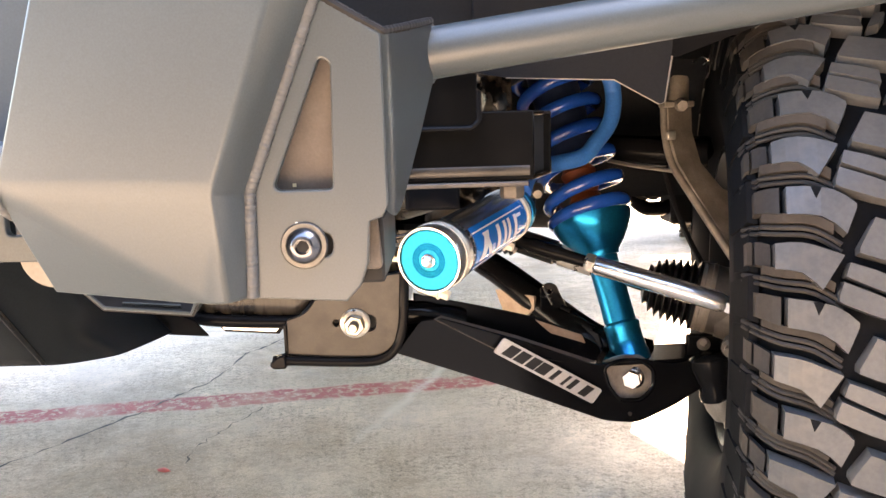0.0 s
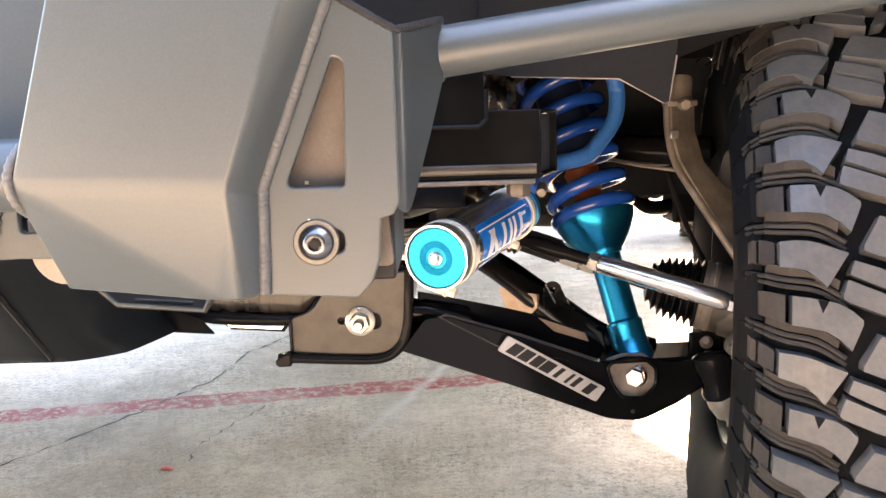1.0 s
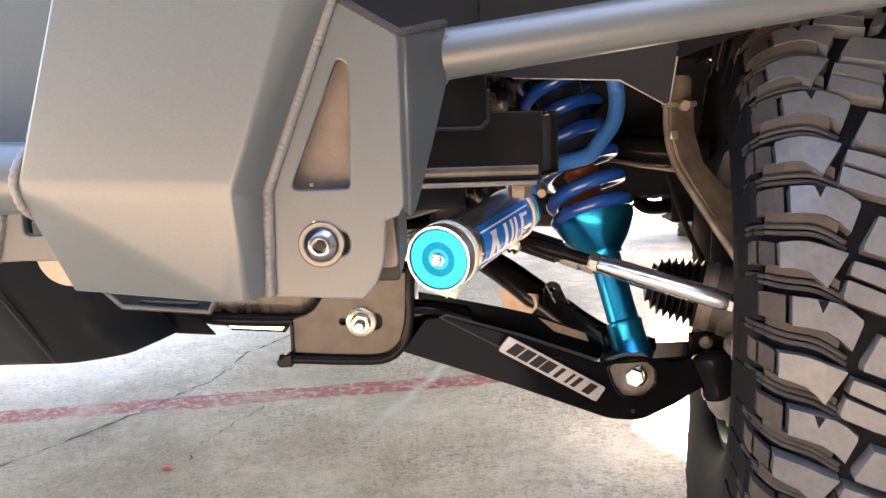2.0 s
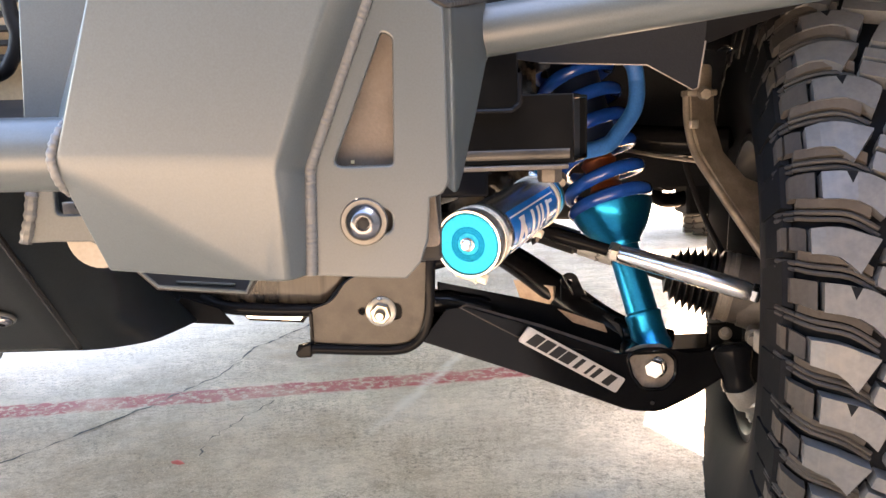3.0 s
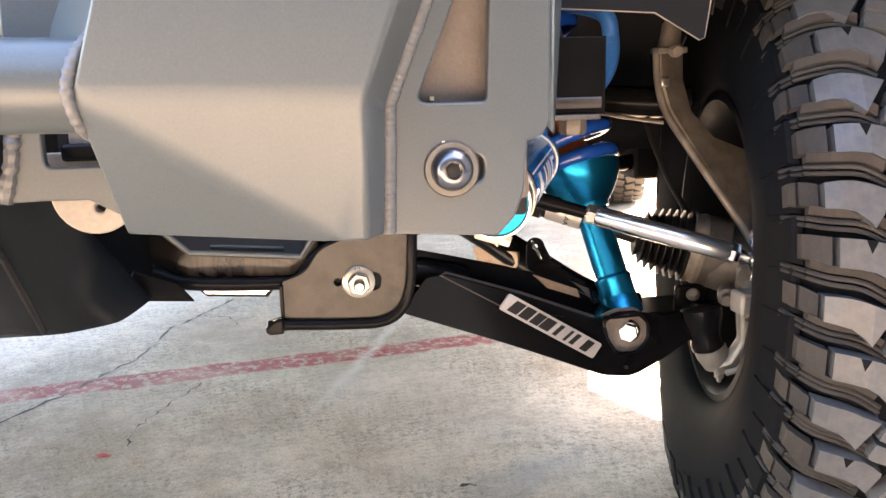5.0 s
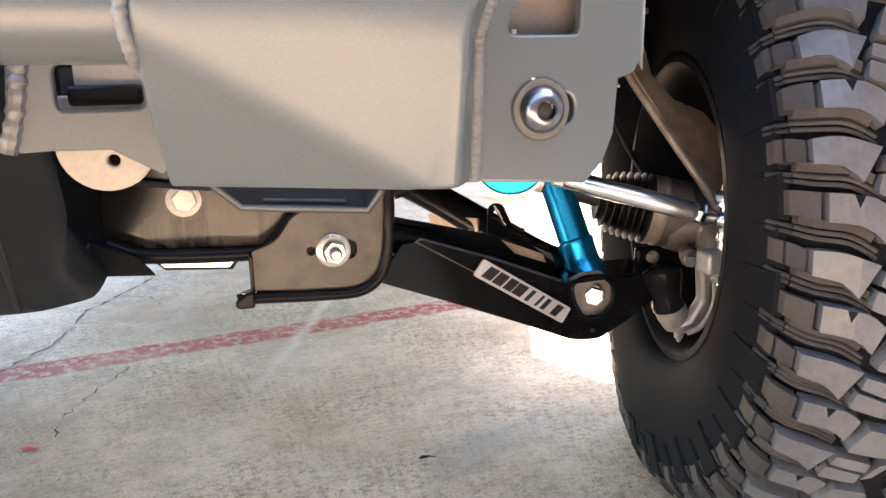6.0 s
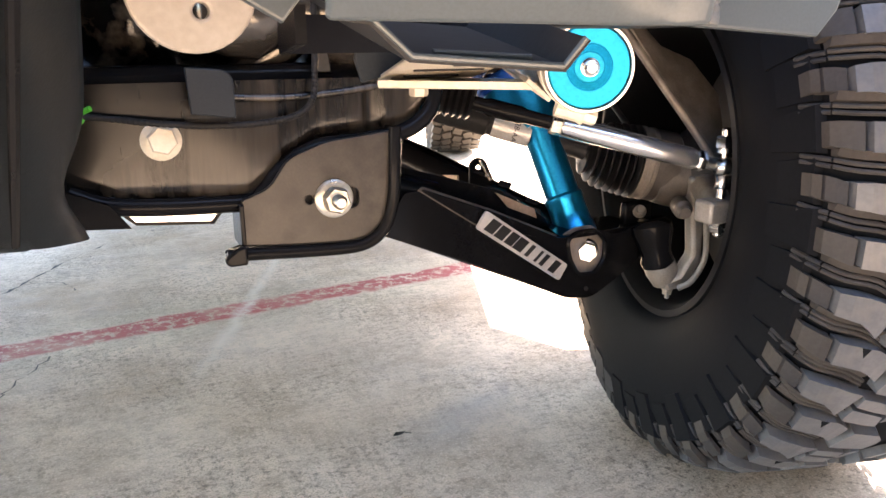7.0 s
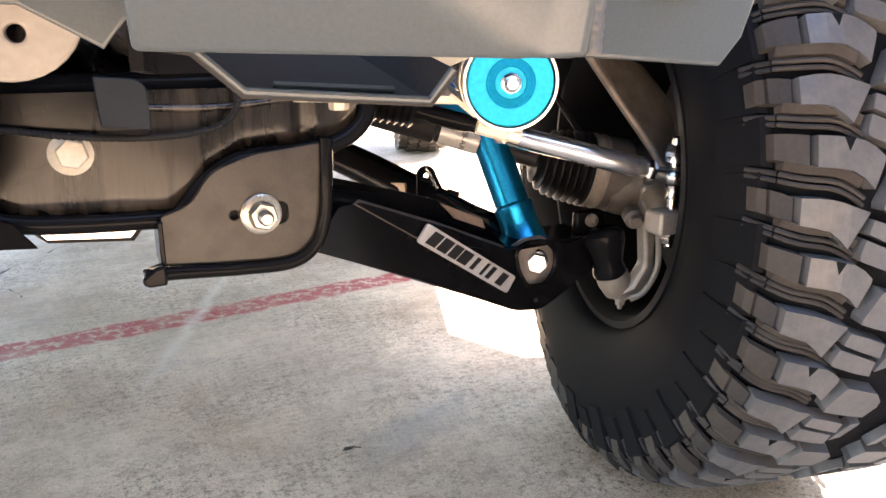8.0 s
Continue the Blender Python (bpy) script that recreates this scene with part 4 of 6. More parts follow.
part("primer_patch", slab([((0.094, 1.200, 0.3850), (0.147, 1.118, 0.3900), (0.147, 1.115, 0.371), (0.131, 1.135, 0.349), (0.107, 1.188, 0.347))], 0.004), SALMON, arm, "pale bare patch on the gusset")
part("salmon_strip", slab([((0.128, 0.9705, 0.393), (0.195, 0.9965, 0.3625), (0.200, 0.9985, 0.350), (0.150, 0.9790, 0.3715))], 0.003), SALMON, arm, "salmon strip along the edge")
for k, (gx, gz) in enumerate(((0.150, 0.402), (0.176, 0.388), (0.205, 0.366))):
    part("weld_tack", sweep([(gx, 1.075 - k * 0.02, gz), (gx + 0.012, 1.065 - k * 0.02, gz - 0.004)], 0.0035, 8), GLOSSBLACK, arm, "weld tack")
TABM = Matrix.Translation((0.165, 1.094, 0.398)) @ Matrix.Rotation(radians(-8), 4, "Y") @ Matrix(((1, 0, 0, 0), (0, 0, 1, 0), (0, 1, 0, 0), (0, 0, 0, 1)))
part("tab", outline_plate([(-0.017, -0.022), (0.022, -0.022), *[(0.0135 * math.cos(a), 0.004 + 0.0135 * math.sin(a)) for a in (k * math.pi / 12 for k in range(13))]], [ring2d(0, 0.004, 0.0042, 16)], 0.005, TABM, 0.0008), GLOSSBLACK, arm, "drilled mounting tab")
part("stiffener", sweep([(0.150, 1.06, 0.418), (0.163, 1.055, 0.392)], 0.0013, 8), STEEL, arm, "thin bright wire")
# recessed shock bolt
part("bore_back", outline_plate([(p[0], p[1]) for p in rounded([(0.2120, 0.3345), (0.2370, 0.3410), (0.2700, 0.3380), (0.2930, 0.3190), (0.2930, 0.2890), (0.2710, 0.2720), (0.2360, 0.2780), (0.2185, 0.3035)], 0.008)], [], 0.003, Matrix.Translation((0, 0.0075, 0)) @ arm_m), RECESS, arm, "bare steel recess")
hex_bolt(arm, (0.2595, 0.9770, 0.3065), 0.0235, 0.0160, 0.012, (-0.355, -0.935, 0), STEEL, 0, "shock_bolt")
part("bore_rim", sweep([(p[0], arm_y(p[0]) - 0.003, p[1]) for p in BORE + BORE[:1]], 0.0028, 8), ARMBLACK, arm, "raised rim of the recess")
part("plug_screw", lathe([(0, 0.004), (1, 0.003)], (0.254, arm_y(0.254), 0.2610), (0.253, arm_y(0.253) - 0.005, 0.2610), 16), ARMBLACK, arm, "small screw")
# name plate with plain bars for its lettering
ex, ez = Vector((0.1307, 0.0431, -0.0874)), Vector((0.0138, 0.0040, 0.0172))
nb = Vector((0.0670, arm_y(0.0670) - 0.007, 0.3727))
nn = ez.cross(ex).normalized()
nn = -nn if nn.y > 0 else nn


def on_plate(u, v, lift=0.0):
    return nb + ex * u + ez * v + nn * lift


def plate_quad(loop, lift0, lift1):
    bm = bmesh.new()
    low = [bm.verts.new(on_plate(u, v, lift0)) for u, v in loop]
    top = [bm.verts.new(on_plate(u, v, lift1)) for u, v in loop]
    bm.faces.new(top)
    bm.faces.new(low[::-1])
    for i in range(len(loop)):
        bm.faces.new((low[i], low[(i + 1) % len(loop)], top[(i + 1) % len(loop)], top[i]))
    return bm


def round_uv(u0, u1, v0, v1, ru, rv):
    pts = []
    for cu_, cv, a0 in ((u1 - ru, v1 - rv, 0), (u0 + ru, v1 - rv, 90), (u0 + ru, v0 + rv, 180), (u1 - ru, v0 + rv, 270)):
        pts += [(cu_ + ru * math.cos(radians(a0 + k * 18)), cv + rv * math.sin(radians(a0 + k * 18))) for k in range(6)]
    return pts


name_plate = part("name_plate", plate_quad(round_uv(0, 1, 0, 1, 0.022, 0.14), 0.0, 0.0025), NAMEPLATE, arm, "brushed aluminium name plate with black bars", smooth=0)
BARS = [(0.055, 0.095), (0.165, 0.095), (0.28, 0.085), (0.375, 0.10), (0.52, 0.040), (0.635, 0.028), (0.70, 0.045), (0.82, 0.075)]
for u, w in BARS:
    lean = 0.035
    part("lettering_bar", plate_quad([(u, 0.14), (u + w, 0.14), (u + w + lean, 0.86), (u + lean, 0.86)], 0.0022, 0.0031), BLACKPRINT, name_plate, "black lettering bar", smooth=0)


# ---- coilover shock ----
S0, S1 = Vector((0.271, 1.003, 0.300)), Vector((0.174, 1.168, 0.735))
sdir = (S1 - S0).normalized()
su = sdir.orthogonal().normalized()
su = (Vector((1, 0, 0)) - sdir * sdir.x).normalized()
sv = sdir.cross(su)


def sh(z):
    """Point of the shock's axis at height z."""
    return S0 + (S1 - S0) * ((z - S0.z) / (S1.z - S0.z))


shock = thing("coilover_shock", "coilover shock with a royal blue spring and teal anodised body", "shock absorber", sh(0.305))
part("body_tube", lathe([(0, 0.012), (0.0, 0.0245), (0.27, 0.0245), (0.28, 0.0252), (0.31, 0.0252), (0.33, 0.0222), (0.98, 0.0222), (1, 0.023)], sh(0.318), sh(0.478), 40), ANODBLUE, shock, "teal anodised body tube")
part("lower_eye", lathe([(0, 0.019), (0.1, 0.0235), (0.9, 0.0235), (1, 0.019)], sh(0.307) - Vector((0, 0.004, 0)), sh(0.307) + Vector((0, 0.034, 0)), 30), ANODBLUE, shock, "teal lower eye")
part("eye_shoulder", lathe([(0, 0.0275), (0.5, 0.027), (0.6, 0.0252), (1, 0.0248)], sh(0.316), sh(0.345), 32), ANODBLUE, shock, "shaped shoulder over the eye")
part("spring_perch", lathe([(0, 0.0255), (0.10, 0.0265), (0.15, 0.0290), (0.30, 0.0375), (0.50, 0.0455), (0.70, 0.0522), (0.86, 0.0563), (1, 0.0575), (0.97, 0.05), (0.9, 0.02)], sh(0.457), sh(0.511), 56), ANODBLUE, shock, "teal spring perch cup", smooth=35)
part("piston_shaft", lathe([(0, 0.010), (1, 0.010)], sh(0.51), sh(0.60), 20), STEEL, shock, "bright piston shaft")
part("bump_stop", lathe([(0, 0.020), (0.15, 0.025), (0.3, 0.020), (0.5, 0.026), (0.65, 0.021), (0.85, 0.026), (1, 0.02)], sh(0.528), sh(0.583), 28), ORANGE, shock, "rust-orange bump stop")
part("damper_body", lathe([(0, 0.026), (0.03, 0.036), (0.95, 0.036), (1, 0.02)], sh(0.588), sh(0.78), 36), DAMPER, shock, "grey damper body inside the spring")
coil = []
COIL0 = math.pi / 2 if sv.y > 0 else -math.pi / 2
TURNS = 6.4
for k in range(int(TURNS * 28) + 1):
    a = k / 28
    z = 0.513 + (0.014 * a if a < 0.8 else 0.0112 + (a - 0.8) * 0.0360)
    ang = 2 * math.pi * a + COIL0
    r = 0.0530
    coil.append(sh(z) + r * (math.cos(ang) * su + math.sin(ang) * sv))
part("spring", sweep(coil, 0.0100, 14), COILBLUE, shock, "royal blue coil spring")
hose_pts = smooth_path([sh(0.74) + Vector((0.040, -0.035, 0)), (0.226, 1.005, 0.715), (0.236, 1.000, 0.685), (0.231, 0.992, 0.650), (0.209, 0.980, 0.622), (0.19, 0.972, 0.605), (0.145, 0.955, 0.597), (0.115, 0.90, 0.590), (0.10, 0.845, 0.575)], 8)
part("reservoir_hose", sweep(hose_pts, 0.0105, 16), HOSEBLUE, shock, "thick light blue reservoir hose")

# ---- remote reservoir ----
Q0, Q1 = Vector((0.0003, 0.6005, 0.5456)), Vector((0.083, 0.806, 0.557))
qd = (Q1 - Q0).normalized()
qu = Vector((qd.y, -qd.x, 0)).normalized()
qv = qu.cross(qd)
reservoir = thing("shock_reservoir", "remote shock reservoir with a sky-blue end cap and printed sleeve", "reservoir", (0.043, 0.70, 0.522))
RR = 0.0267
part("body_tube", lathe([(0, RR * 0.93), (0.004, RR), (0.96, RR), (1.0, RR * 0.92)], Q0 + qd * 0.004, Q1, 56), POLISHED, reservoir, "polished aluminium tube")
part("retaining_ring", lathe([(0.10, RR * 0.955), (0, RR * 0.965), (0, RR * 1.02), (0.06, RR * 1.04), (0.95, RR * 1.04), (1, RR)], Q0 - qd * 0.004, Q0 + qd * 0.028, 56, closed=False), BRUSHED, reservoir, "knurled aluminium ring")
knurl = bmesh.new()
for k in range(44):
    a = 2 * math.pi * k / 44
    c = Q0 + qd * 0.0285 + RR * 1.01 * (math.cos(a) * qu + math.sin(a) * qv)
    sweep([c, c + qd * 0.0026], 0.0010, 5, knurl)
part("knurling", knurl, DARK, reservoir, "fine dark knurled band")
cap = part("end_cap", lathe([(0, RR * 0.93), (0.75, RR * 0.93), (0.9, RR * 0.90), (1, RR * 0.54), (0.62, RR * 0.50), (0.62, RR * 0.36), (0.9, RR * 0.33), (0.9, 0.001)], Q0 + qd * 0.004, Q0 - qd * 0.0040, 56), CAPBLUE, reservoir, "sky-blue anodised end cap")
part("cap_groove", lathe([(0, RR * 0.53), (1, RR * 0.53), (1, RR * 0.34), (0, RR * 0.34)], Q0 - qd * 0.0005, Q0 - qd * 0.0036, 40, closed=False), CAPDARK, cap, "deep blue ring round the valve")
part("valve", lathe([(0, 0.0058), (0.3, 0.0058), (0.35, 0.0045), (0.8, 0.0045), (1, 0.003)], Q0 - qd * 0.003, Q0 - qd * 0.011, 20), STEEL, cap, "bright gas valve")


def sleeve(s0, s1, a0, a1, lift, loop=None, n=14):
    """A curved patch on the tube: along s, round a (degrees, from outboard upwards); loop gives an outline in both."""
    bm = bmesh.new()
    length = (Q1 - Q0).length
    rows = []
    for i in range(n + 1):
        a = radians(a0 + (a1 - a0) * i / n)
        nrm = math.cos(a) * qu + math.sin(a) * qv
        rows.append([bm.verts.new(Q0 + qd * length * (s + (loop(i / n) if loop else 0)) + nrm * (RR + lift)) for s in (s0, s1)])
    for p, q in zip(rows, rows[1:]):
        bm.faces.new((p[0], p[1], q[1], q[0]))
    return bm


sticker = part("sticker", sleeve(0.165, 0.86, -72, 44, 0.0004), LABELBLUE, reservoir, "blue printed sleeve")
for s0, s1, a0, a1, lean in ((0.21, 0.27, -26, 24, 0.06), (0.33, 0.37, -26, 24, -0.08), (0.42, 0.46, -26, 24, 0.0), (0.51, 0.545, -26, 24, 0.0), (0.57, 0.605, -26, 24, 0.0), (0.66, 0.70, -26, 24, 0.0), (0.70, 0.77, -22, -16, 0.0), (0.70, 0.77, 15, 22, 0.0)):
    part("lettering_bar", sleeve(s0, s1, a0, a1, 0.0009, (lambda t, k=lean: k * t)), WHITE, sticker, "white lettering bar")
part("lettering_bar", sleeve(0.16, 0.82, -36, -32, 0.0009), WHITE, sticker, "thin white line")
part("lettering_bar", sleeve(0.16, 0.82, 30, 33, 0.0009), WHITE, sticker, "thin white line")
part("hose_end", lathe([(0, RR * 0.98), (0.5, RR * 0.98), (0.6, RR * 0.6), (1, RR * 0.4)], Q1 - qd * 0.002, Q1 + qd * 0.018, 40), ANODBLUE, reservoir, "blue hose end cap")
for s in (0.062, 0.90):
    c = Q0 + (Q1 - Q0) * s
    clamp = part("clamp", lathe([(0, RR * 1.01), (0.02, RR * 1.06), (0.98, RR * 1.06), (1, RR * 1.01)], c - qd * 0.004, c + qd * 0.004, 48, closed=False), CREAM, reservoir, "cream steel band clamp")
    base = c - qv * (RR + 0.0035) - qu * 0.004
    part("screw_housing", sweep([base - qu * 0.013 + qv * 0.004, base + qu * 0.005 - qv * 0.001], 0.0054, 8), CREAM, clamp, "worm screw housing")
    part("screw_head", hexagon(base + qu * 0.005 - qv * 0.001, base + qu * 0.013 - qv * 0.0035, 0.0085), CREAM, clamp, "hex screw head")
    part("band_tail", sweep([base - qu * 0.012 + qv * 0.0085 + qd * 0.001, base + qu * 0.004 - qv * 0.0065], 0.0017, 6), CREAM, clamp, "end of the band")
mount = part("mounting_plate", slab([((-0.100, 0.705, 0.5350), (0.028, 0.662, 0.5315), (0.048, 0.715, 0.5330), (-0.070, 0.746, 0.5365))], 0.004), CREAM, reservoir, "cream plated mounting bracket", bevel=0.001)
part("plate_edge", slab([((-0.100, 0.705, 0.5365), (0.028, 0.662, 0.5330), (0.028, 0.662, 0.5295), (-0.100, 0.705, 0.5330))], 0.003), CREAM, mount, "folded edge of the bracket")
part("slotted_plate", slab([((-0.090, 0.735, 0.5380), (-0.014, 0.735, 0.5380), (-0.034, 0.580, 0.5635), (-0.110, 0.580, 0.5635))], 0.003), CREAM, reservoir, "sloping cream bracket plate", bevel=0.001)
# Dark bars on the uncut plate paint the shade of its slots.
for rx, ry, half in ((-0.058, 0.7105, 0.021), (-0.056, 0.683, 0.026), (-0.034, 0.662, 0.028)):
    rz = 0.5380 + (0.735 - ry) * 0.165 - 0.0032
    part("plate_slot", sweep([(rx - half, ry, rz), (rx + half, ry, rz)], 0.0016, 6, flat=0.6), DARK, reservoir, "dark bar in place of a shaded slot in the bracket")
part("saddle", slab([((-0.014, 0.652, 0.535), (0.004, 0.652, 0.521), (0.055, 0.79, 0.529), (0.032, 0.79, 0.545))], 0.003), CREAM, reservoir, "saddle under the tube")
hex_bolt(reservoir, (-0.066, 0.715, 0.533), 0.012, 0.009, 0.009, (0, 0, -1), CREAM, 0, "bracket_bolt")

# ---- tie rod ----
T0, T1 = Vector((0.198, 0.957, 0.470)), Vector((0.352, 0.893, 0.4265))
td_ = (T1 - T0).normalized()
tie = thing("tie_rod", "steering tie rod with a polished aluminium sleeve", "tie rod", (0.27, 0.92, 0.43))
part("sleeve", lathe([(0, 0.0110), (0.02, 0.0127), (0.95, 0.0127), (1, 0.0105)], T0 + td_ * 0.006, T1, 40), POLISHED, tie, "polished aluminium sleeve")
part("jam_nut", hexagon(T0 - td_ * 0.006, T0 + td_ * 0.008, 0.0225), ZINC, tie, "zinc jam nut")
part("inner_rod", lathe([(0, 0.008), (0.25, 0.0085), (0.3, 0.0105), (0.6, 0.0105), (0.65, 0.0085), (1, 0.0085)], T0 - td_ * 0.005, T0 - td_ * 0.13, 20), GLOSSBLACK, tie, "black inner rod")
part("outer_nut", hexagon(T1 - td_ * 0.001, T1 + td_ * 0.010, 0.022), STEEL, tie, "steel jam nut")
part("rod_end_shank", lathe([(0, 0.0075), (0.5, 0.0075), (1, 0.010)], T1 + td_ * 0.008, T1 + td_ * 0.030, 20), STEEL, tie, "bright rod end shank")
J = Vector((0.3815, 0.880, 0.4185))
ball = bmesh.new()
bmesh.ops.create_uvsphere(ball, u_segments=24, v_segments=14, radius=0.0145, matrix=Matrix.Translation(J) @ Matrix.Diagonal((1, 1, 0.85, 1)))
part("rod_end_ball", ball, STEEL, tie, "bright rod end")
part("stud", lathe([(0, 0.006), (1, 0.006)], J + Vector((0, 0, -0.07)), J + Vector((0, 0, 0.042)), 16), STEEL, tie, "rod end stud")
part("spacer", lathe([(0, 0.010), (0.5, 0.0075), (1, 0.010)], J + Vector((0, 0, -0.026)), J + Vector((0, 0, -0.010)), 20), STEEL, tie, "conical spacer")
hex_bolt(tie, J + Vector((0, 0, 0.020)), 0.021, 0.012, 0.016, (0, 0, 1), STEEL, 0.010, "top_nut")
hex_bolt(tie, J + Vector((0, 0, -0.067)), 0.020, 0.012, 0.012, (0, 0, -1), STEEL, 0.006, "bottom_nut")
RK0 = T0 - td_ * 0.10
part("rack_boot", lathe([(i / 28, (0.024 - 0.006 * (1 - i / 28)) + (0.0032 if i % 2 else -0.001)) for i in range(29)], RK0, RK0 - td_ * 0.11, 28), BELLOWS, tie, "black steering rack bellows")

rack = thing("steering_rack", "dull cast steering rack housing behind the reservoir", "steering rack", (0.02, 1.05, 0.49))
part("housing", lathe([(0, 0.022), (0.06, 0.030), (0.5, 0.030), (0.55, 0.036), (0.9, 0.036), (1, 0.026)], (-0.10, 1.09, 0.528), (0.085, 1.035, 0.520), 28), DARK, rack, "dark rack housing")
part("mount", slab([((0.085, 1.02, 0.60), (0.135, 1.02, 0.585), (0.135, 1.02, 0.535), (0.085, 1.02, 0.51))], 0.02), DARK, rack, "cast mount", bevel=0.006)
for fx, fz in ((0.100, 0.575), (0.118, 0.548), (0.135, 0.565)):
    part("fitting", lathe([(0, 0.008), (0.4, 0.008), (0.5, 0.0055), (1, 0.0055)], (fx, 0.985, fz), (fx - 0.004, 0.955, fz - 0.004), 14), CAST, rack, "bright hose fitting")

# ---- drive shaft ----
cv = thing("drive_shaft", "front drive shaft with a black ribbed rubber boot", "drive shaft", (0.32, 1.015, 0.36))
V0, V1 = Vector((0.2905, 1.046, 0.4215)), Vector((0.3600, 1.020, 0.4070))
vd = (V1 - V0).normalized()
ribs = [(0, 0.016)]
TIPS = ((0, 0.022), (0.12, 0.034), (0.30, 0.042), (0.55, 0.046), (1.0, 0.049))
for i in range(8):
    u = (i + 0.55) / 8
    for (ua, ra), (ub, rb) in zip(TIPS, TIPS[1:]):
        if ua <= u <= ub:
            tip = ra + (rb - ra) * (u - ua) / (ub - ua)
    ribs += [((i + 0.08) / 8, tip - 0.0115), ((i + 0.50) / 8, tip), ((i + 0.62) / 8, tip)]
ribs += [(1, 0.0465)]
part("boot", lathe(ribs, V0, V1, 44), BELLOWS, cv, "ribbed black rubber boot")
part("clamp_band", lathe([(0, 0.0465), (0.1, 0.0485), (0.3, 0.0485), (0.34, 0.0472), (0.66, 0.0472), (0.7, 0.0485), (0.9, 0.0485), (1, 0.0475)], V1 - vd * 0.001, V1 + vd * 0.018, 44), CAST, cv, "brown steel clamp band")
part("joint_housing", lathe([(0, 0.0475), (0.7, 0.0475), (1, 0.034)], V1 + vd * 0.017, V1 + vd * 0.06, 36), CASTDARK, cv, "cast joint housing")
K0, K1 = Vector((0.296, 1.0300, 0.4225)), Vector((0.10, 1.1167, 0.4852))
kd = (K1 - K0).normalized()
shaft = part("shaft", lathe([(0, 0.0125), (0.36, 0.0125), (0.37, 0.0150), (0.62, 0.0150), (0.63, 0.018), (1, 0.018)], K0, K1, 24), DARK, cv, "black shaft")
part("paper_sleeve", lathe([(0, 0.0152), (0, 0.0165), (1, 0.0165), (1, 0.0152)], Vector((0.2233, 1.062, 0.4460)), Vector((0.1793, 1.0815, 0.4600)), 28, closed=False), NAMEPLATE, shaft, "pale printed sleeve on the shaft")
tx = bpy.data.curves.new("marking", "FONT")
tx.body, tx.size, tx.extrude, tx.align_x = "28-AA", 0.0098, 0.0004, "CENTER"
tob = bpy.data.objects.new("marking", tx)
scene.collection.objects.link(tob)
tme = bpy.data.meshes.new_from_object(tob.evaluated_get(bpy.context.evaluated_depsgraph_get()))
bpy.data.objects.remove(tob)
toward = Vector((-0.5, -0.85, -0.02))
toward = (toward - kd * toward.dot(kd)).normalized()
acr = kd.cross(toward).normalized()
tc0 = Vector((0.203, 1.0712, 0.4525)) + toward * 0.0170
tme.transform(Matrix(((-acr.x, -kd.x, toward.x, tc0.x), (-acr.y, -kd.y, toward.y, tc0.y), (-acr.z, -kd.z, toward.z, tc0.z), (0, 0, 0, 1))))
part("marking", tme, BLACKPRINT, shaft, "black part marking", smooth=0)

# ---- steering knuckle ----
kn = thing("steering_knuckle", "cast steel steering knuckle with a tall curved neck", "knuckle", (0.397, 0.984, 0.225))
ridge = smooth_path([(0.412, 0.924, 0.412), (0.393, 0.943, 0.450), (0.366, 0.969, 0.500), (0.339, 0.994, 0.550), (0.320, 1.016, 0.590), (0.313, 1.030, 0.630), (0.312, 1.036, 0.672)], 6)
part("neck_ridge", sweep(ridge, lambda s: 0.0058 - 0.0010 * s, 10), CAST, kn, "rounded front ridge of the neck")
part("neck_web", slab([((0.312, 1.040, 0.672), (0.313, 1.034, 0.630), (0.320, 1.020, 0.590), (0.336, 1.000, 0.556), (0.386, 1.020, 0.552), (0.362, 1.040, 0.588), (0.351, 1.046, 0.630), (0.349, 1.046, 0.672)), ((0.336, 1.000, 0.556), (0.366, 0.974, 0.500), (0.393, 0.948, 0.450), (0.412, 0.930, 0.412), (0.450, 0.955, 0.415), (0.456, 0.985, 0.490), (0.424, 1.005, 0.535), (0.386, 1.020, 0.552))], 0.008), CAST, kn, "broad cast web of the neck", bevel=0.003)
part("ball_cup", lathe([(0, 0.012), (0.1, 0.0155), (0.55, 0.0135), (0.9, 0.0125), (1, 0.010)], (0.331, 1.040, 0.668), (0.336, 1.043, 0.706), 24), CAST, kn, "ball joint cup")
part("cup_flange", box(0.309, 0.350, 1.022, 1.050, 0.665, 0.673), CAST, kn, "flange under the cup", bevel=0.002)
hex_bolt(kn, (0.331, 1.018, 0.668), 0.014, 0.009, 0.008, (-0.1, -0.95, -0.15), CAST, 0, "pinch_bolt")
part("clip", box(0.313, 0.325, 1.018, 1.026, 0.622, 0.634), ZINC, kn, "bright clip", bevel=0.002)
part("hub_carrier", lathe([(0, 0.045), (0.3, 0.058), (0.8, 0.062), (1, 0.05)], (0.410, 1.0, 0.392), (0.47, 0.977, 0.392), 32), DARK, kn, "round hub carrier")
part("strut", slab([((0.394, 0.945, 0.395), (0.399, 0.945, 0.345), (0.407, 0.948, 0.290), (0.392, 0.953, 0.262), (0.372, 0.962, 0.252), (0.380, 0.960, 0.240), (0.405, 0.952, 0.243), (0.424, 0.948, 0.278), (0.420, 0.945, 0.345), (0.424, 0.945, 0.395))], 0.020), CASTPALE, kn, "pale cast lower strut", bevel=0.005, segments=3)
part("strut_rib", sweep(smooth_path([(0.413, 0.933, 0.390), (0.412, 0.933, 0.340), (0.416, 0.935, 0.290), (0.402, 0.940, 0.258), (0.386, 0.948, 0.247)]), 0.004, 8), CASTPALE, kn, "raised casting rib")
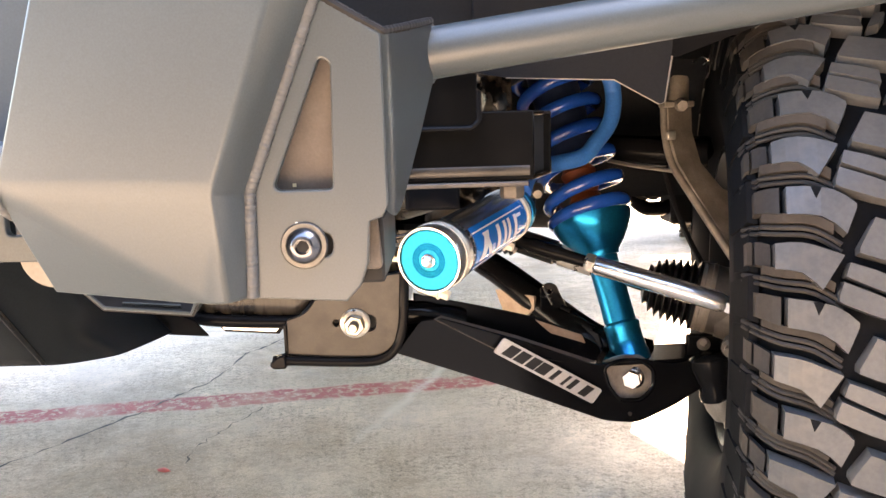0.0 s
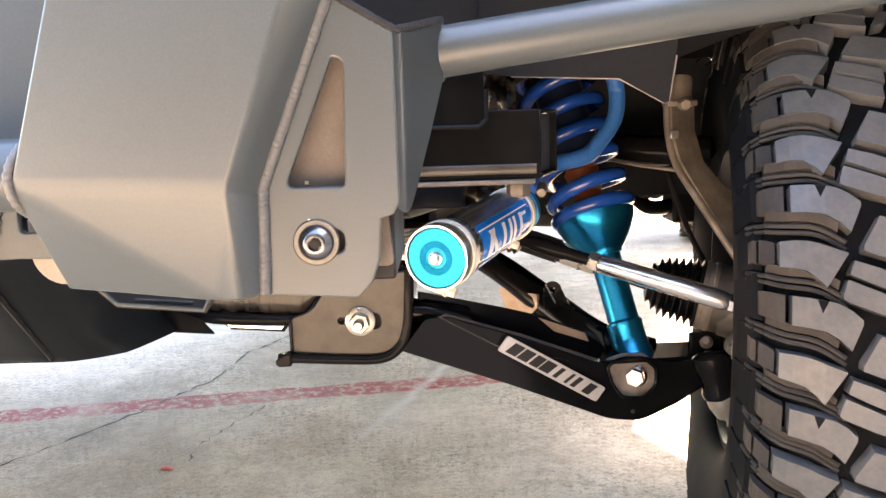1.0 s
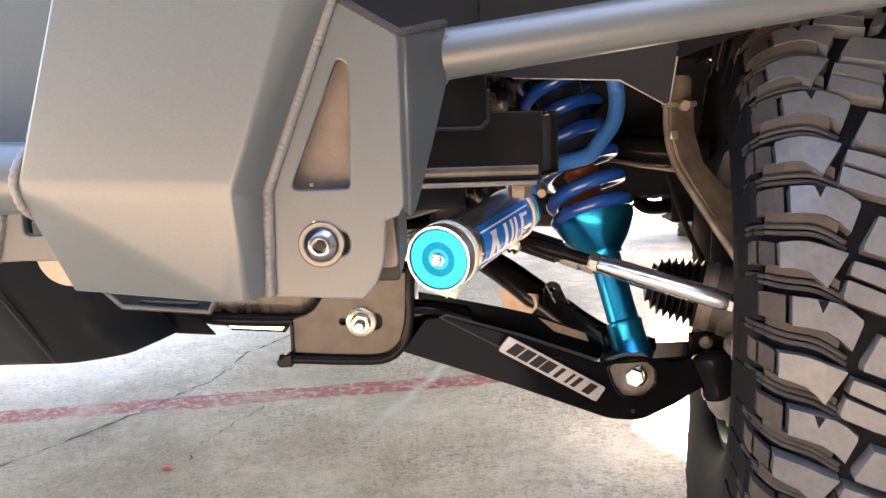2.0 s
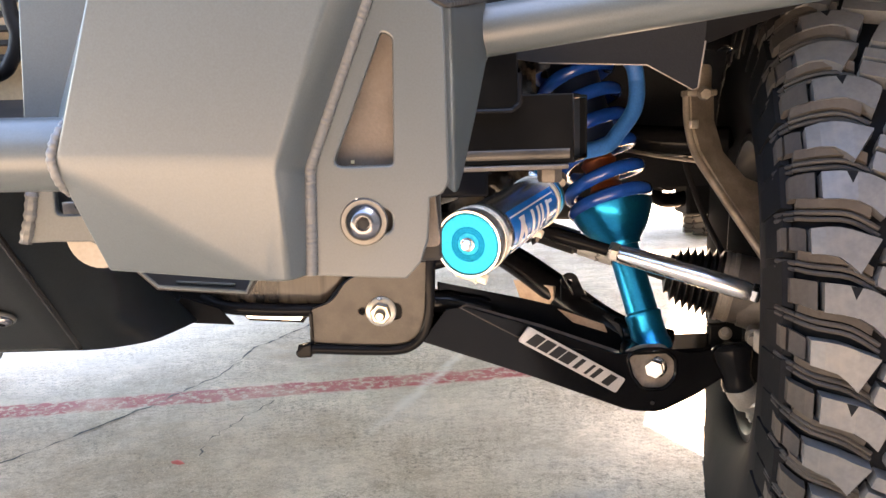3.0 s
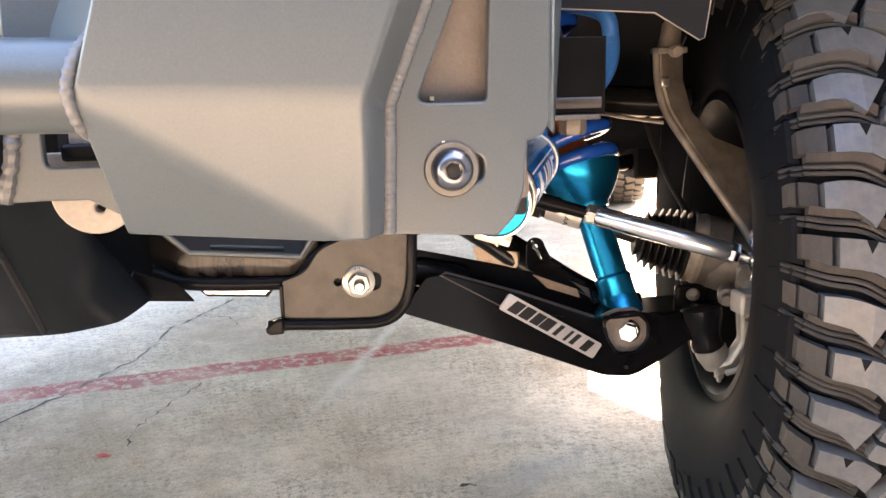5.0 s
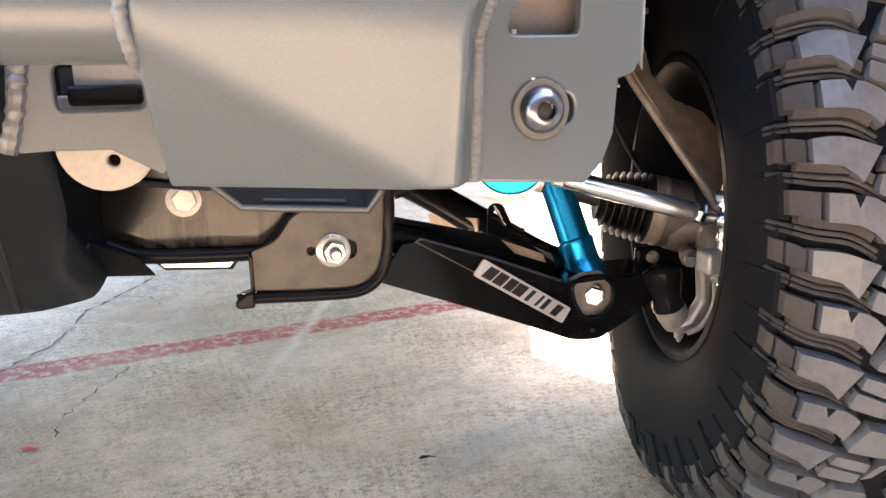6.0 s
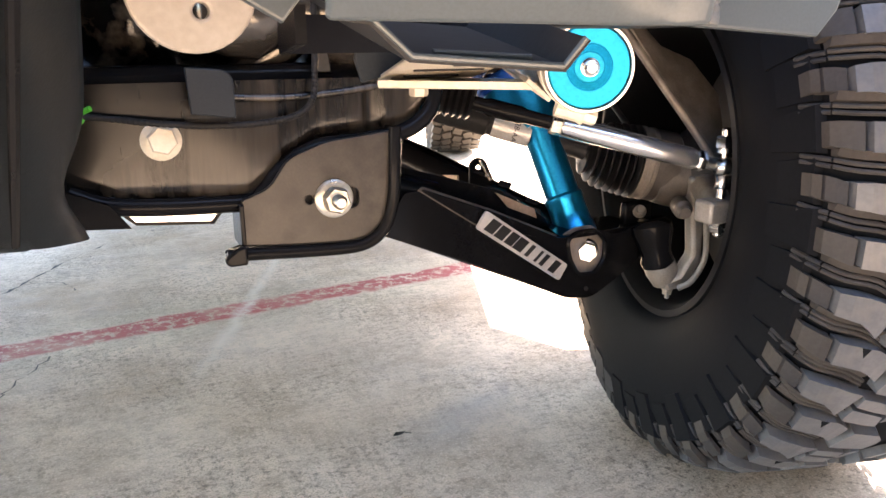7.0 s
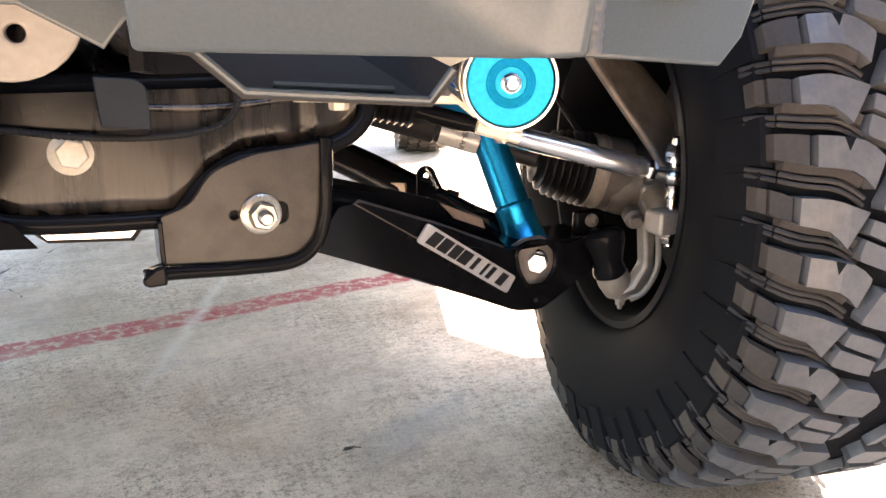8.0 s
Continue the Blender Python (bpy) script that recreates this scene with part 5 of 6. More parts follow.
part("strut_back", slab([((0.424, 0.955, 0.37), (0.424, 0.955, 0.28), (0.445, 0.985, 0.27), (0.450, 0.985, 0.37))], 0.012), CAST, kn, "dark back of the strut", bevel=0.003)
part("ball_boss", lathe([(0, 0.010), (0.15, 0.0175), (0.6, 0.0215), (0.9, 0.021), (1, 0.017)], (0.391, 0.976, 0.244), (0.374, 0.976, 0.280), 24), CASTPALE, kn, "pale cast ball joint boss")
part("ball_boot", lathe([(0, 0.0205), (0.12, 0.0225), (0.3, 0.0195), (0.55, 0.024), (0.75, 0.0275), (0.9, 0.027), (1, 0.019)], (0.375, 0.976, 0.272), (0.364, 0.985, 0.335), 32), GLOSSBLACK, kn, "black ball joint boot")
hex_bolt(kn, (0.392, 0.975, 0.238), 0.012, 0.008, 0.008, (0, 0, -1), CASTPALE, 0.006, "ball_nut")
part("steering_arm", sweep(smooth_path([(0.425, 0.985, 0.385), (0.412, 0.940, 0.380), (0.398, 0.905, 0.372), (0.385, 0.885, 0.366)]), lambda s: 0.020 - 0.004 * s, 12), CAST, kn, "cast steering arm")
part("arm_eye", box(0.3555, 0.4005, 0.866, 0.896, 0.352, 0.380), CASTPALE, kn, "machined steering arm block", bevel=0.004)
hex_bolt(kn, (0.366, 1.010, 0.341), 0.011, 0.009, 0.008, (-0.35, -0.75, 0.5), CAST, 0, "stop_bolt")
part("stop_tab", box(0.345, 0.392, 1.014, 1.026, 0.322, 0.352), GLOSSBLACK, kn, "black stop tab", bevel=0.003)
part("sensor_boss", lathe([(0, 0.012), (0.6, 0.012), (0.7, 0.008), (1, 0.007)], (0.385, 0.955, 0.358), (0.370, 0.925, 0.354), 20), CASTDARK, kn, "sensor boss")
part("carrier_face", lathe([(0, 0.034), (0.4, 0.040), (1, 0.046)], (0.375, 1.005, 0.388), (0.412, 0.995, 0.390), 30), CASTDARK, kn, "rough carrier face")
part("brake_hose", sweep(smooth_path([(0.345, 1.16, 0.60), (0.350, 1.13, 0.55), (0.362, 1.09, 0.49), (0.372, 1.06, 0.455), (0.378, 1.05, 0.44)]), 0.0042, 8), DARK, kn, "black brake hose")
part("backing_plate", lathe([(0, 0.05), (0, 0.150), (1, 0.150), (1, 0.05)], (0.492, 0.970, 0.392), (0.496, 0.9685, 0.392), 48), DARK, kn, "dark brake backing plate")

# ---- upper arm, cross member, liner ----
uca = thing("upper_control_arm", "black tubular upper control arm", "control arm", (0.25, 1.12, 0.62))
part("front_tube", sweep(smooth_path([(0.13, 1.30, 0.625), (0.21, 1.22, 0.612), (0.28, 1.165, 0.606), (0.35, 1.13, 0.600), (0.40, 1.11, 0.60)]), 0.0225, 16, flat=1.0), GLOSSBLACK, uca, "front tube")
# Pale strip paints the light caught by the black arm's lower edge.
part("lower_edge", sweep([(0.262, 1.15, 0.590), (0.30, 1.135, 0.5815), (0.362, 1.115, 0.5715)], 0.0028, 8), CAST, uca, "pale strip painted for the lit lower edge of the arm")
part("rear_tube", sweep(smooth_path([(0.13, 1.50, 0.60), (0.24, 1.38, 0.60), (0.33, 1.25, 0.605), (0.40, 1.12, 0.605)]), 0.018, 14), GLOSSBLACK, uca, "rear tube")
part("pivot_bush", lathe([(0, 0.02), (0.1, 0.026), (0.9, 0.026), (1, 0.02)], (0.12, 1.27, 0.62), (0.12, 1.34, 0.62), 24), DARK, uca, "pivot bush")
part("rear_bush", lathe([(0, 0.018), (0.1, 0.028), (0.45, 0.028), (0.55, 0.022), (0.9, 0.026), (1, 0.016)], (0.372, 1.42, 0.528), (0.395, 1.36, 0.530), 24), DARK, uca, "round rear bush")
part("rear_hook", sweep(smooth_path([(0.350, 1.40, 0.545), (0.362, 1.40, 0.510), (0.385, 1.40, 0.487), (0.415, 1.40, 0.484), (0.450, 1.40, 0.492)]), 0.014, 12), GLOSSBLACK, uca, "hooked black bracket")
part("rear_mount", box(0.430, 0.482, 1.38, 1.46, 0.455, 0.60), DARK, uca, "dark rear mount", bevel=0.006)

cross = thing("cross_member", "black welded box cross member with an open square end", "frame", (0.05, 0.69, 0.60))
xs0, xs1, ya, yb, za, zb = -0.20, 0.085, 0.606, 0.672, 0.607, 0.662
def skewed(x0, x1, y0, y1, z0, z1):
    """A bar whose outer end is cut at a slant."""
    k = 0.36
    bm = box(x0, x1, y0, y1, z0, z1)
    for v in bm.verts:
        if v.co.x > (x0 + x1) / 2:
            v.co.x += (v.co.y - ya) * k
    return bm


for nm, bm in (("front_wall", skewed(xs0, xs1, ya, ya + 0.004, za, zb)), ("rear_wall", skewed(xs0, xs1, yb - 0.004, yb, za, zb)), ("top_wall", skewed(xs0, xs1, ya + 0.004, yb - 0.004, zb - 0.004, zb)), ("bottom_wall", skewed(xs0, xs1, ya + 0.004, yb - 0.004, za, za + 0.004))):
    part(nm, bm, BOXBLACK, cross, "black tube wall", bevel=0.0012)
# Dark plug fills the tube so that its open end reads as shaded.
part("inner_plug", skewed(xs0, xs1 - 0.006, ya + 0.0042, yb - 0.0042, za + 0.0042, zb - 0.0042), DARK, cross, "dark plug in place of shade inside the tube")
# Brown bar paints the ground's reflection along the black tube's lower corner.
part("lower_corner", sweep([(xs0, ya + 0.0078, za + 0.0078), (xs1 - 0.003, ya + 0.0078, za + 0.0078)], 0.0088, 24), BRACKET, cross, "rounded lower corner, brown painted for reflected ground")
part("lower_lip", box(xs0, xs1 - 0.004, ya - 0.003, ya + 0.02, za - 0.0045, za - 0.0005), CASTDARK, cross, "bright lower edge", bevel=0.001)
part("bracket", slab([((-0.06, 0.600, 0.70), (0.041, 0.600, 0.70), (0.041, 0.600, 0.650), (-0.06, 0.600, 0.650))], 0.005), BOXBLACK, cross, "black welded bracket", bevel=0.001)
part("weld_bead", bead([(-0.06, 0.5985, 0.6495), (0.036, 0.5985, 0.6495), (0.042, 0.5985, 0.655), (0.042, 0.5985, 0.678)], 0.0022, 0.006, 13), GLOSSBLACK, cross, "lumpy black weld")
part("post", box(-0.03, 0.03, 0.82, 0.86, 0.56, 0.655), GLOSSBLACK, cross, "black post", bevel=0.003)
part("stud_nut", hexagon((0.070, 0.635, 0.607), (0.070, 0.635, 0.590), 0.018), CASTDARK, cross, "nut under the tube")
part("fitting", lathe([(0, 0.007), (0.4, 0.007), (0.45, 0.011), (0.7, 0.011), (1, 0.006)], (0.080, 0.80, 0.600), (0.088, 0.83, 0.572), 16), STEEL, cross, "bright hose fitting")

liner = thing("fender_liner", "black moulded plastic fender liner over the wheel", "fender liner", (0.30, 0.85, 0.66))
arch = []
for k in range(15):
    a = radians(-28 + k * 17)
    arch.append((0.60 - 0.0, 0.99 - 0.52 * math.cos(a), 0.40 + 0.47 * math.sin(a)))
bm = bmesh.new()
rows = []
for x in (0.20, 0.82):
    rows.append([bm.verts.new((x, y, max(z, 0.36))) for _, y, z in arch[6:11]])
for k in range(len(rows[0]) - 1):
    bm.faces.new((rows[0][k], rows[0][k + 1], rows[1][k + 1], rows[1][k]))
bmesh.ops.solidify(bm, geom=bm.faces[:], thickness=0.004)
part("arch_shell", bm, WELLGREY, liner, "curved arch shell")
part("rear_apron", slab([((0.02, 1.34, 1.06), (0.60, 1.34, 1.06), (0.60, 1.34, 0.62), (0.48, 1.34, 0.515), (0.02, 1.32, 0.515))], 0.004), WELLGREY, liner, "rear apron")
part("inner_wall", slab([((0.105, 0.80, 1.06), (0.105, 1.34, 1.06), (0.105, 1.34, 0.70), (0.105, 0.90, 0.70), (0.105, 0.80, 0.74))], 0.004), WELLGREY, liner, "inner wall")
part("front_panel", slab([((0.045, 0.74, 0.88), (0.235, 0.74, 0.88), (0.233, 0.74, 0.72), (0.226, 0.74, 0.667), (0.222, 0.74, 0.6655), (0.178, 0.74, 0.690), (0.075, 0.74, 0.695), (0.045, 0.74, 0.70))], 0.004), LINER, liner, "front splash panel")
part("panel_edge", sweep([(0.075, 0.737, 0.6948), (0.178, 0.737, 0.6898), (0.222, 0.737, 0.6653), (0.2265, 0.737, 0.667), (0.233, 0.737, 0.71)], 0.0009, 8), CAST, liner, "thin pale edge")
part("outer_panel", slab([((0.235, 0.745, 0.90), (0.50, 0.80, 0.90), (0.50, 0.86, 0.80), (0.300, 0.86, 0.76), (0.240, 0.80, 0.71))], 0.004), LINER, liner, "outer splash panel")
part("wire_clip", sweep(smooth_path([(0.345, 1.02, 0.722), (0.356, 1.02, 0.729), (0.366, 1.02, 0.724), (0.358, 1.02, 0.718)]), 0.0013, 8), STEEL, liner, "bright wire clip")

# ---- wheel ----
STEER, HUB = -14.5, Vector((0.528, 0.984, 0.404))
wheel = thing("wheel", "off-road wheel with a chunky mud-terrain tyre, steered inwards", "wheel", (HUB.x, HUB.y, 0.0))
WM = Matrix.Translation(HUB) @ Matrix.Rotation(radians(STEER), 4, "Z")
SECTION = [(-0.130, 0.209), (-0.142, 0.218), (-0.155, 0.25), (-0.1620, 0.29), (-0.1590, 0.325), (-0.150, 0.352), (-0.134, 0.374), (-0.11, 0.390), (-0.06, 0.3945), (0, 0.396)]
SECTION = SECTION + [(-c, r) for c, r in SECTION[-2::-1]]


def bulge(c, a):
    """How far the loaded tyre swells sideways near the ground."""
    grow = min(1.0, max(0.0, (abs(c) - 0.09) / 0.05))
    return math.copysign(0.020 * grow * max(0.0, -math.sin(a)) ** 5, c)


def turned(section, sides=96, closed=False, loaded=0.0):
    """A ring turned round the wheel's axle from (axle, radius) points."""
    bm = bmesh.new()
    rings = [[bm.verts.new(WM @ Vector((c + bulge(c, a) * loaded, r * math.cos(a), r * math.sin(a)))) for a in (2 * math.pi * k / sides for k in range(sides))] for c, r in section]
    pairs = list(zip(rings, rings[1:])) + ([(rings[-1], rings[0])] if closed else [])
    for a, b in pairs:
        for k in range(sides):
            bm.faces.new((a[k], a[(k + 1) % sides], b[(k + 1) % sides], b[k]))
    return bm


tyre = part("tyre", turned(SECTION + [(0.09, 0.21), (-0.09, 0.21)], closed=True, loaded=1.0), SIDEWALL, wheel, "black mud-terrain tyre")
rim = part("rim", turned([(-0.140, 0.200), (-0.1395, 0.209), (-0.132, 0.210), (-0.118, 0.198), (-0.085, 0.192), (-0.02, 0.185), (0.06, 0.187), (0.10, 0.195), (0.10, 0.185), (0.05, 0.178), (-0.02, 0.178), (-0.085, 0.184), (-0.130, 0.193)], closed=True), RIMBLACK, wheel, "black painted rim")
part("disc", turned([(0.03, 0.184), (0.035, 0.12), (0.05, 0.06), (0.055, 0.001), (0.065, 0.001), (0.06, 0.06), (0.045, 0.12), (0.04, 0.184)], 48), RIMBLACK, rim, "black wheel disc")

PITCHES = 50
OPPOSITE = (-1.34, 1.62, 0.395)


def top_r(c):
    """Tread radius across the width."""
    c = abs(c)
    pts = ((0, 0.409), (0.06, 0.4085), (0.10, 0.407), (0.115, 0.4035), (0.128, 0.3985), (0.138, 0.390), (0.148, 0.378), (0.1545, 0.361), (0.162, 0.336), (0.165, 0.31))
    for (a, ra), (b, rb) in zip(pts, pts[1:]):
        if c <= b:
            return ra + (rb - ra) * (c - a) / (b - a)
    return pts[-1][1]


def lug_mesh(name, columns, height=0.016, inset=0.0008, drop=0.0, material=None):
    """A tread block: columns of (across, near edge, far edge), the edges along the tread in metres."""
    bm = bmesh.new()
    low, high = [], []
    for i, (c, s0, s1) in enumerate(columns):
        end = inset * (1 if i == 0 else -1 if i == len(columns) - 1 else 0)
        for ring, r, k in ((low, top_r(c) - height, 0.0), (high, top_r(c + end) - drop, inset)):
            row = []
            for s in (s0 + k, s1 - k):
                a = s / 0.405
                cc = c + (end if ring is high else 0)
                row.append(bm.verts.new((cc, -r * math.cos(a), r * math.sin(a))))
            ring.append(row)
    for a, b in zip(range(len(columns) - 1), range(1, len(columns))):
        bm.faces.new((high[a][0], high[a][1], high[b][1], high[b][0]))
        bm.faces.new((low[a][0], high[a][0], high[b][0], low[b][0]))
        bm.faces.new((low[a][1], low[b][1], high[b][1], high[a][1]))
    for k in (0, -1):
        bm.faces.new((low[k][0], low[k][1], high[k][1], high[k][0]))
    bmesh.ops.recalc_face_normals(bm, faces=bm.faces)
    me = bpy.data.meshes.new(name)
    bm.to_mesh(me)
    bm.free()
    me.materials.append(material or RUBBER)
    return me


def mirror(cols):
    return [(-c, -s1, -s0) for c, s0, s1 in cols[::-1]]


SHOULDER_A = [(-0.1500, -0.0065, 0.0180), (-0.1440, -0.0085, 0.0170), (-0.1375, -0.0110, 0.0155), (-0.1305, -0.0132, 0.0140)]
BLOCK_A = [(-0.1270, -0.0140, 0.0135), (-0.1120, -0.0155, 0.0120), (-0.1000, -0.0180, 0.0100), (-0.0900, -0.0240, 0.0075), (-0.0805, -0.0335, 0.0020), (-0.0715, -0.0110, -0.0055)]
STRIP_B = [(-0.1555, -0.0040, 0.0200), (-0.1530, -0.0050, 0.0195), (-0.1505, -0.0060, 0.0185)]
SHOULDER_B = [(-0.1500, -0.0060, 0.0185), (-0.1440, -0.0085, 0.0160), (-0.1375, -0.0115, 0.0125)]
BLOCK_B = [(-0.1360, -0.0125, 0.0125), (-0.1250, -0.0140, 0.0125), (-0.1150, -0.0165, 0.0115), (-0.1060, -0.0240, 0.0090), (-0.1000, -0.0310, 0.0065), (-0.0825, -0.0020, 0.0005)]
MID_A = [(-0.0720, -0.0500, -0.0440), (-0.0585, -0.0545, -0.0180), (-0.0400, -0.0600, -0.0240), (-0.0240, -0.0640, -0.0290), (-0.0150, -0.0500, -0.0400)]
MID_B1 = [(-0.0880, -0.0405, -0.0340), (-0.0835, -0.0430, -0.0225), (-0.0600, -0.0520, -0.0320), (-0.0430, -0.0570, -0.0390)]
MID_B2 = [(-0.0825, -0.0195, -0.0165), (-0.0785, -0.0210, -0.0060), (-0.0600, -0.0290, -0.0120), (-0.0400, -0.0365, -0.0200)]
WEDGE_B = [(-0.0390, -0.0540, -0.0500), (-0.0280, -0.0500, -0.0260), (-0.0180, -0.0300, -0.0240)]
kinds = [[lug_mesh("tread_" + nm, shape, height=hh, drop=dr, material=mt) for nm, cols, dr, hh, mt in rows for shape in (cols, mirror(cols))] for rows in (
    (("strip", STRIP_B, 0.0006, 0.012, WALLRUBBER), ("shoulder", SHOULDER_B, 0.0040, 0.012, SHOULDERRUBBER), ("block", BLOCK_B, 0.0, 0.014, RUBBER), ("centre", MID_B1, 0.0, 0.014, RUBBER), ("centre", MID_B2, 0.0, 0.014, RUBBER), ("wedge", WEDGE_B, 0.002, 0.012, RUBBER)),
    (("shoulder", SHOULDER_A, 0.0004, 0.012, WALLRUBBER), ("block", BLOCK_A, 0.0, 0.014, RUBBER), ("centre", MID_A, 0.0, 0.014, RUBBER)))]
PHASE = 0.0727


def biter_mesh(r0, r1, s0, s1, lift):
    """A low ledge on the sidewall under a shoulder block."""
    bm = bmesh.new()
    rings = []
    for c0, c1, k in ((-0.145, -0.150, 0.0), (-0.1515 - lift, -0.1600 - lift, 0.0022)):
        ring = []
        for c, r, s in ((c0, r1 - k, s0 + k), (c0, r1 - k, s1 - k), (c1, r0 + k, s1 - k - 0.003), (c1, r0 + k, s0 + k + 0.003)):
            ring.append(bm.verts.new((c, -r * math.cos(s / 0.405), r * math.sin(s / 0.405))))
        rings.append(ring)
    for i in range(4):
        bm.faces.new((rings[0][i], rings[0][(i + 1) % 4], rings[1][(i + 1) % 4], rings[1][i]))
    bm.faces.new(rings[1])
    bmesh.ops.recalc_face_normals(bm, faces=bm.faces)
    me = bpy.data.meshes.new("biter")
    bm.to_mesh(me)
    bm.free()
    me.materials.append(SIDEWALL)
    return me


kinds[0].append(biter_mesh(0.316, 0.362, -0.0130, 0.0370, 0.0012))
kinds[1].append(biter_mesh(0.306, 0.366, -0.0130, 0.0370, 0.0030))
local = Matrix.Translation(-BASE[wheel]) @ WM
rest, dark = bmesh.new(), bmesh.new()
for k in range(PITCHES):
    ang = 2 * math.pi * k / PITCHES + PHASE
    for me in kinds[k % 2]:
        mid = sum(v.co.x for v in me.vertices) / len(me.vertices)
        place = local @ Matrix.Translation((bulge(mid, ang), 0, 0)) @ Matrix.Rotation(-ang, 4, "X")
        near = math.cos(ang) > -0.1 and math.sin(ang) < 0.97 and (mid < 0 or math.sin(ang) < -0.6)
        if near:
            lug = new("tread_block", me)
            lug.parent = tyre
            lug.matrix_local = place
        else:
            pile = rest if me.materials[0] == RUBBER else dark
            first = len(pile.verts)
            pile.from_mesh(me)
            pile.verts.ensure_lookup_table()
            for v in pile.verts[first:]:
                v.co = BASE[wheel] + place @ v.co
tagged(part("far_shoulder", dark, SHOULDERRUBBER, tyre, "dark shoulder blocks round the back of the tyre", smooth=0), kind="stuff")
tagged(part("far_tread", rest, RUBBER, tyre, "tread blocks round the back of the tyre", smooth=0), kind="stuff")


def on_tread(c, s, k, lift):
    """Point of the tread: across, along from pitch k, below the block tops."""
    r, a = top_r(c) - lift, 2 * math.pi * k / PITCHES + PHASE + s / 0.405
    return WM @ Vector((c + bulge(c, a), -r * math.cos(a), r * math.sin(a)))


GROOVE = ((-0.156, -0.0035), (-0.150, -0.0065), (-0.144, -0.0088), (-0.137, -0.0115), (-0.129, -0.0135), (-0.120, -0.0146), (-0.112, -0.0155), (-0.104, -0.0178), (-0.097, -0.0215), (-0.090, -0.0260), (-0.083, -0.0310))
ridges, walls, ends = bmesh.new(), bmesh.new(), bmesh.new()
for k in range(PITCHES):
    for off, lift, rad in ((-0.0098, 0.0098, 0.0024), (-0.0160, 0.0105, 0.0022)):
        sweep([on_tread(c, s + off, k, lift) for c, s in GROOVE[2:]], rad, 6, ridges)
        sweep([on_tread(c, s + off, k, lift + 0.002) for c, s in GROOVE[:3]], rad, 6, ends)
    rows = [[walls.verts.new(on_tread(c, s + ds, k, lift)) for ds, lift in ((0.0016, 0.0012), (-0.0058, 0.0062), (-0.0062, 0.0140), (0.0016, 0.0140))] for c, s in GROOVE[2:10]]
    for p, q in zip(rows, rows[1:]):
        for i in range(4):
            walls.faces.new((p[i], p[(i + 1) % 4], q[(i + 1) % 4], q[i]))
    for end in (rows[0], rows[-1][::-1]):
        walls.faces.new(end)
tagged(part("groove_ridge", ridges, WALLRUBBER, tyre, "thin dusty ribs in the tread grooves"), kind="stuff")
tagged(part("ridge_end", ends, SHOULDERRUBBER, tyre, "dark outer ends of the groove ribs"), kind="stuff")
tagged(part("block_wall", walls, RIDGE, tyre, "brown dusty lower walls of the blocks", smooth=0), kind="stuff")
# Flat dark triangles paint the shade of notches that are not cut.
notches = bmesh.new()
for k in range(1, PITCHES, 2):
    vs = [notches.verts.new(on_tread(c, s, k, -0.0003)) for c, s in ((-0.1035, -0.0015), (-0.0985, 0.0092), (-0.1075, 0.0103))]
    notches.faces.new(vs)
tagged(part("block_notch", notches, SIDEWALL, tyre, "small flat dark triangles painted for shaded notches", smooth=0), kind="stuff")

# ---- distance: neighbouring wheels, body of the truck above ----
def plain_tyre(name, label, centre, turn_deg, radius, half):
    """A far wheel with blocks on its tread."""
    m = Matrix.Translation(centre) @ Matrix.Rotation(radians(turn_deg), 4, "Z")
    sec = [(-half * 0.8, radius * 0.55), (-half, radius * 0.75), (-half * 0.92, radius * 0.93), (-half * 0.6, radius * 0.97), (half * 0.6, radius * 0.97), (half * 0.92, radius * 0.93), (half, radius * 0.75), (half * 0.8, radius * 0.55)]
    bm = bmesh.new()
    rings = [[bm.verts.new(m @ Vector((c, r * math.cos(a), r * math.sin(a)))) for a in (2 * math.pi * k / 48 for k in range(48))] for c, r in sec]
    for a, b in zip(rings, rings[1:] + rings[:1]):
        for k in range(48):
            bm.faces.new((a[k], a[(k + 1) % 48], b[(k + 1) % 48], b[k]))
    th = thing(name, label, "wheel", (centre[0], centre[1], 0))
    ty = part("tyre", bm, SIDEWALL, th)
    part("rim", lathe([(0, radius * 0.56), (0.2, radius * 0.5), (0.8, radius * 0.5), (1, radius * 0.56)], m @ Vector((-half * 0.8, 0, 0)), m @ Vector((half * 0.8, 0, 0)), 32), RIMBLACK, th)
    bl = bmesh.new()
    n = 44
    for k in range(n):
        a = 2 * math.pi * k / n
        for j, c in enumerate((-0.78, -0.40, 0.0, 0.40, 0.78)):
            aa = a + (math.pi / n if j % 2 else 0)
            q = m @ Matrix.Rotation(aa, 4, "X") @ Matrix.Translation((c * half, 0, radius * (0.985 if abs(c) < 0.7 else 0.955)))
            bmesh.ops.create_cube(bl, size=1, matrix=q @ Matrix.Rotation(radians(18 if j % 2 else -14), 4, "Z") @ Matrix.Diagonal((half * 0.34, 2 * math.pi * radius / n * 0.72, radius * 0.05, 1)))
    tagged(part("tread", bl, WALLRUBBER, ty, "worn all-terrain tread blocks"), kind="stuff")
    return th


plain_tyre("opposite_wheel", "dark front wheel on the other side of the truck", OPPOSITE, -20, 0.395, 0.14)
plain_tyre("rear_wheel", "dusty rear wheel with worn all-terrain tread", (1.40, 3.98, 0.405), -18, 0.405, 0.135)

# the truck's own frame: x across it, y towards its tail
VM = Matrix.Rotation(radians(-20), 4, "Z")


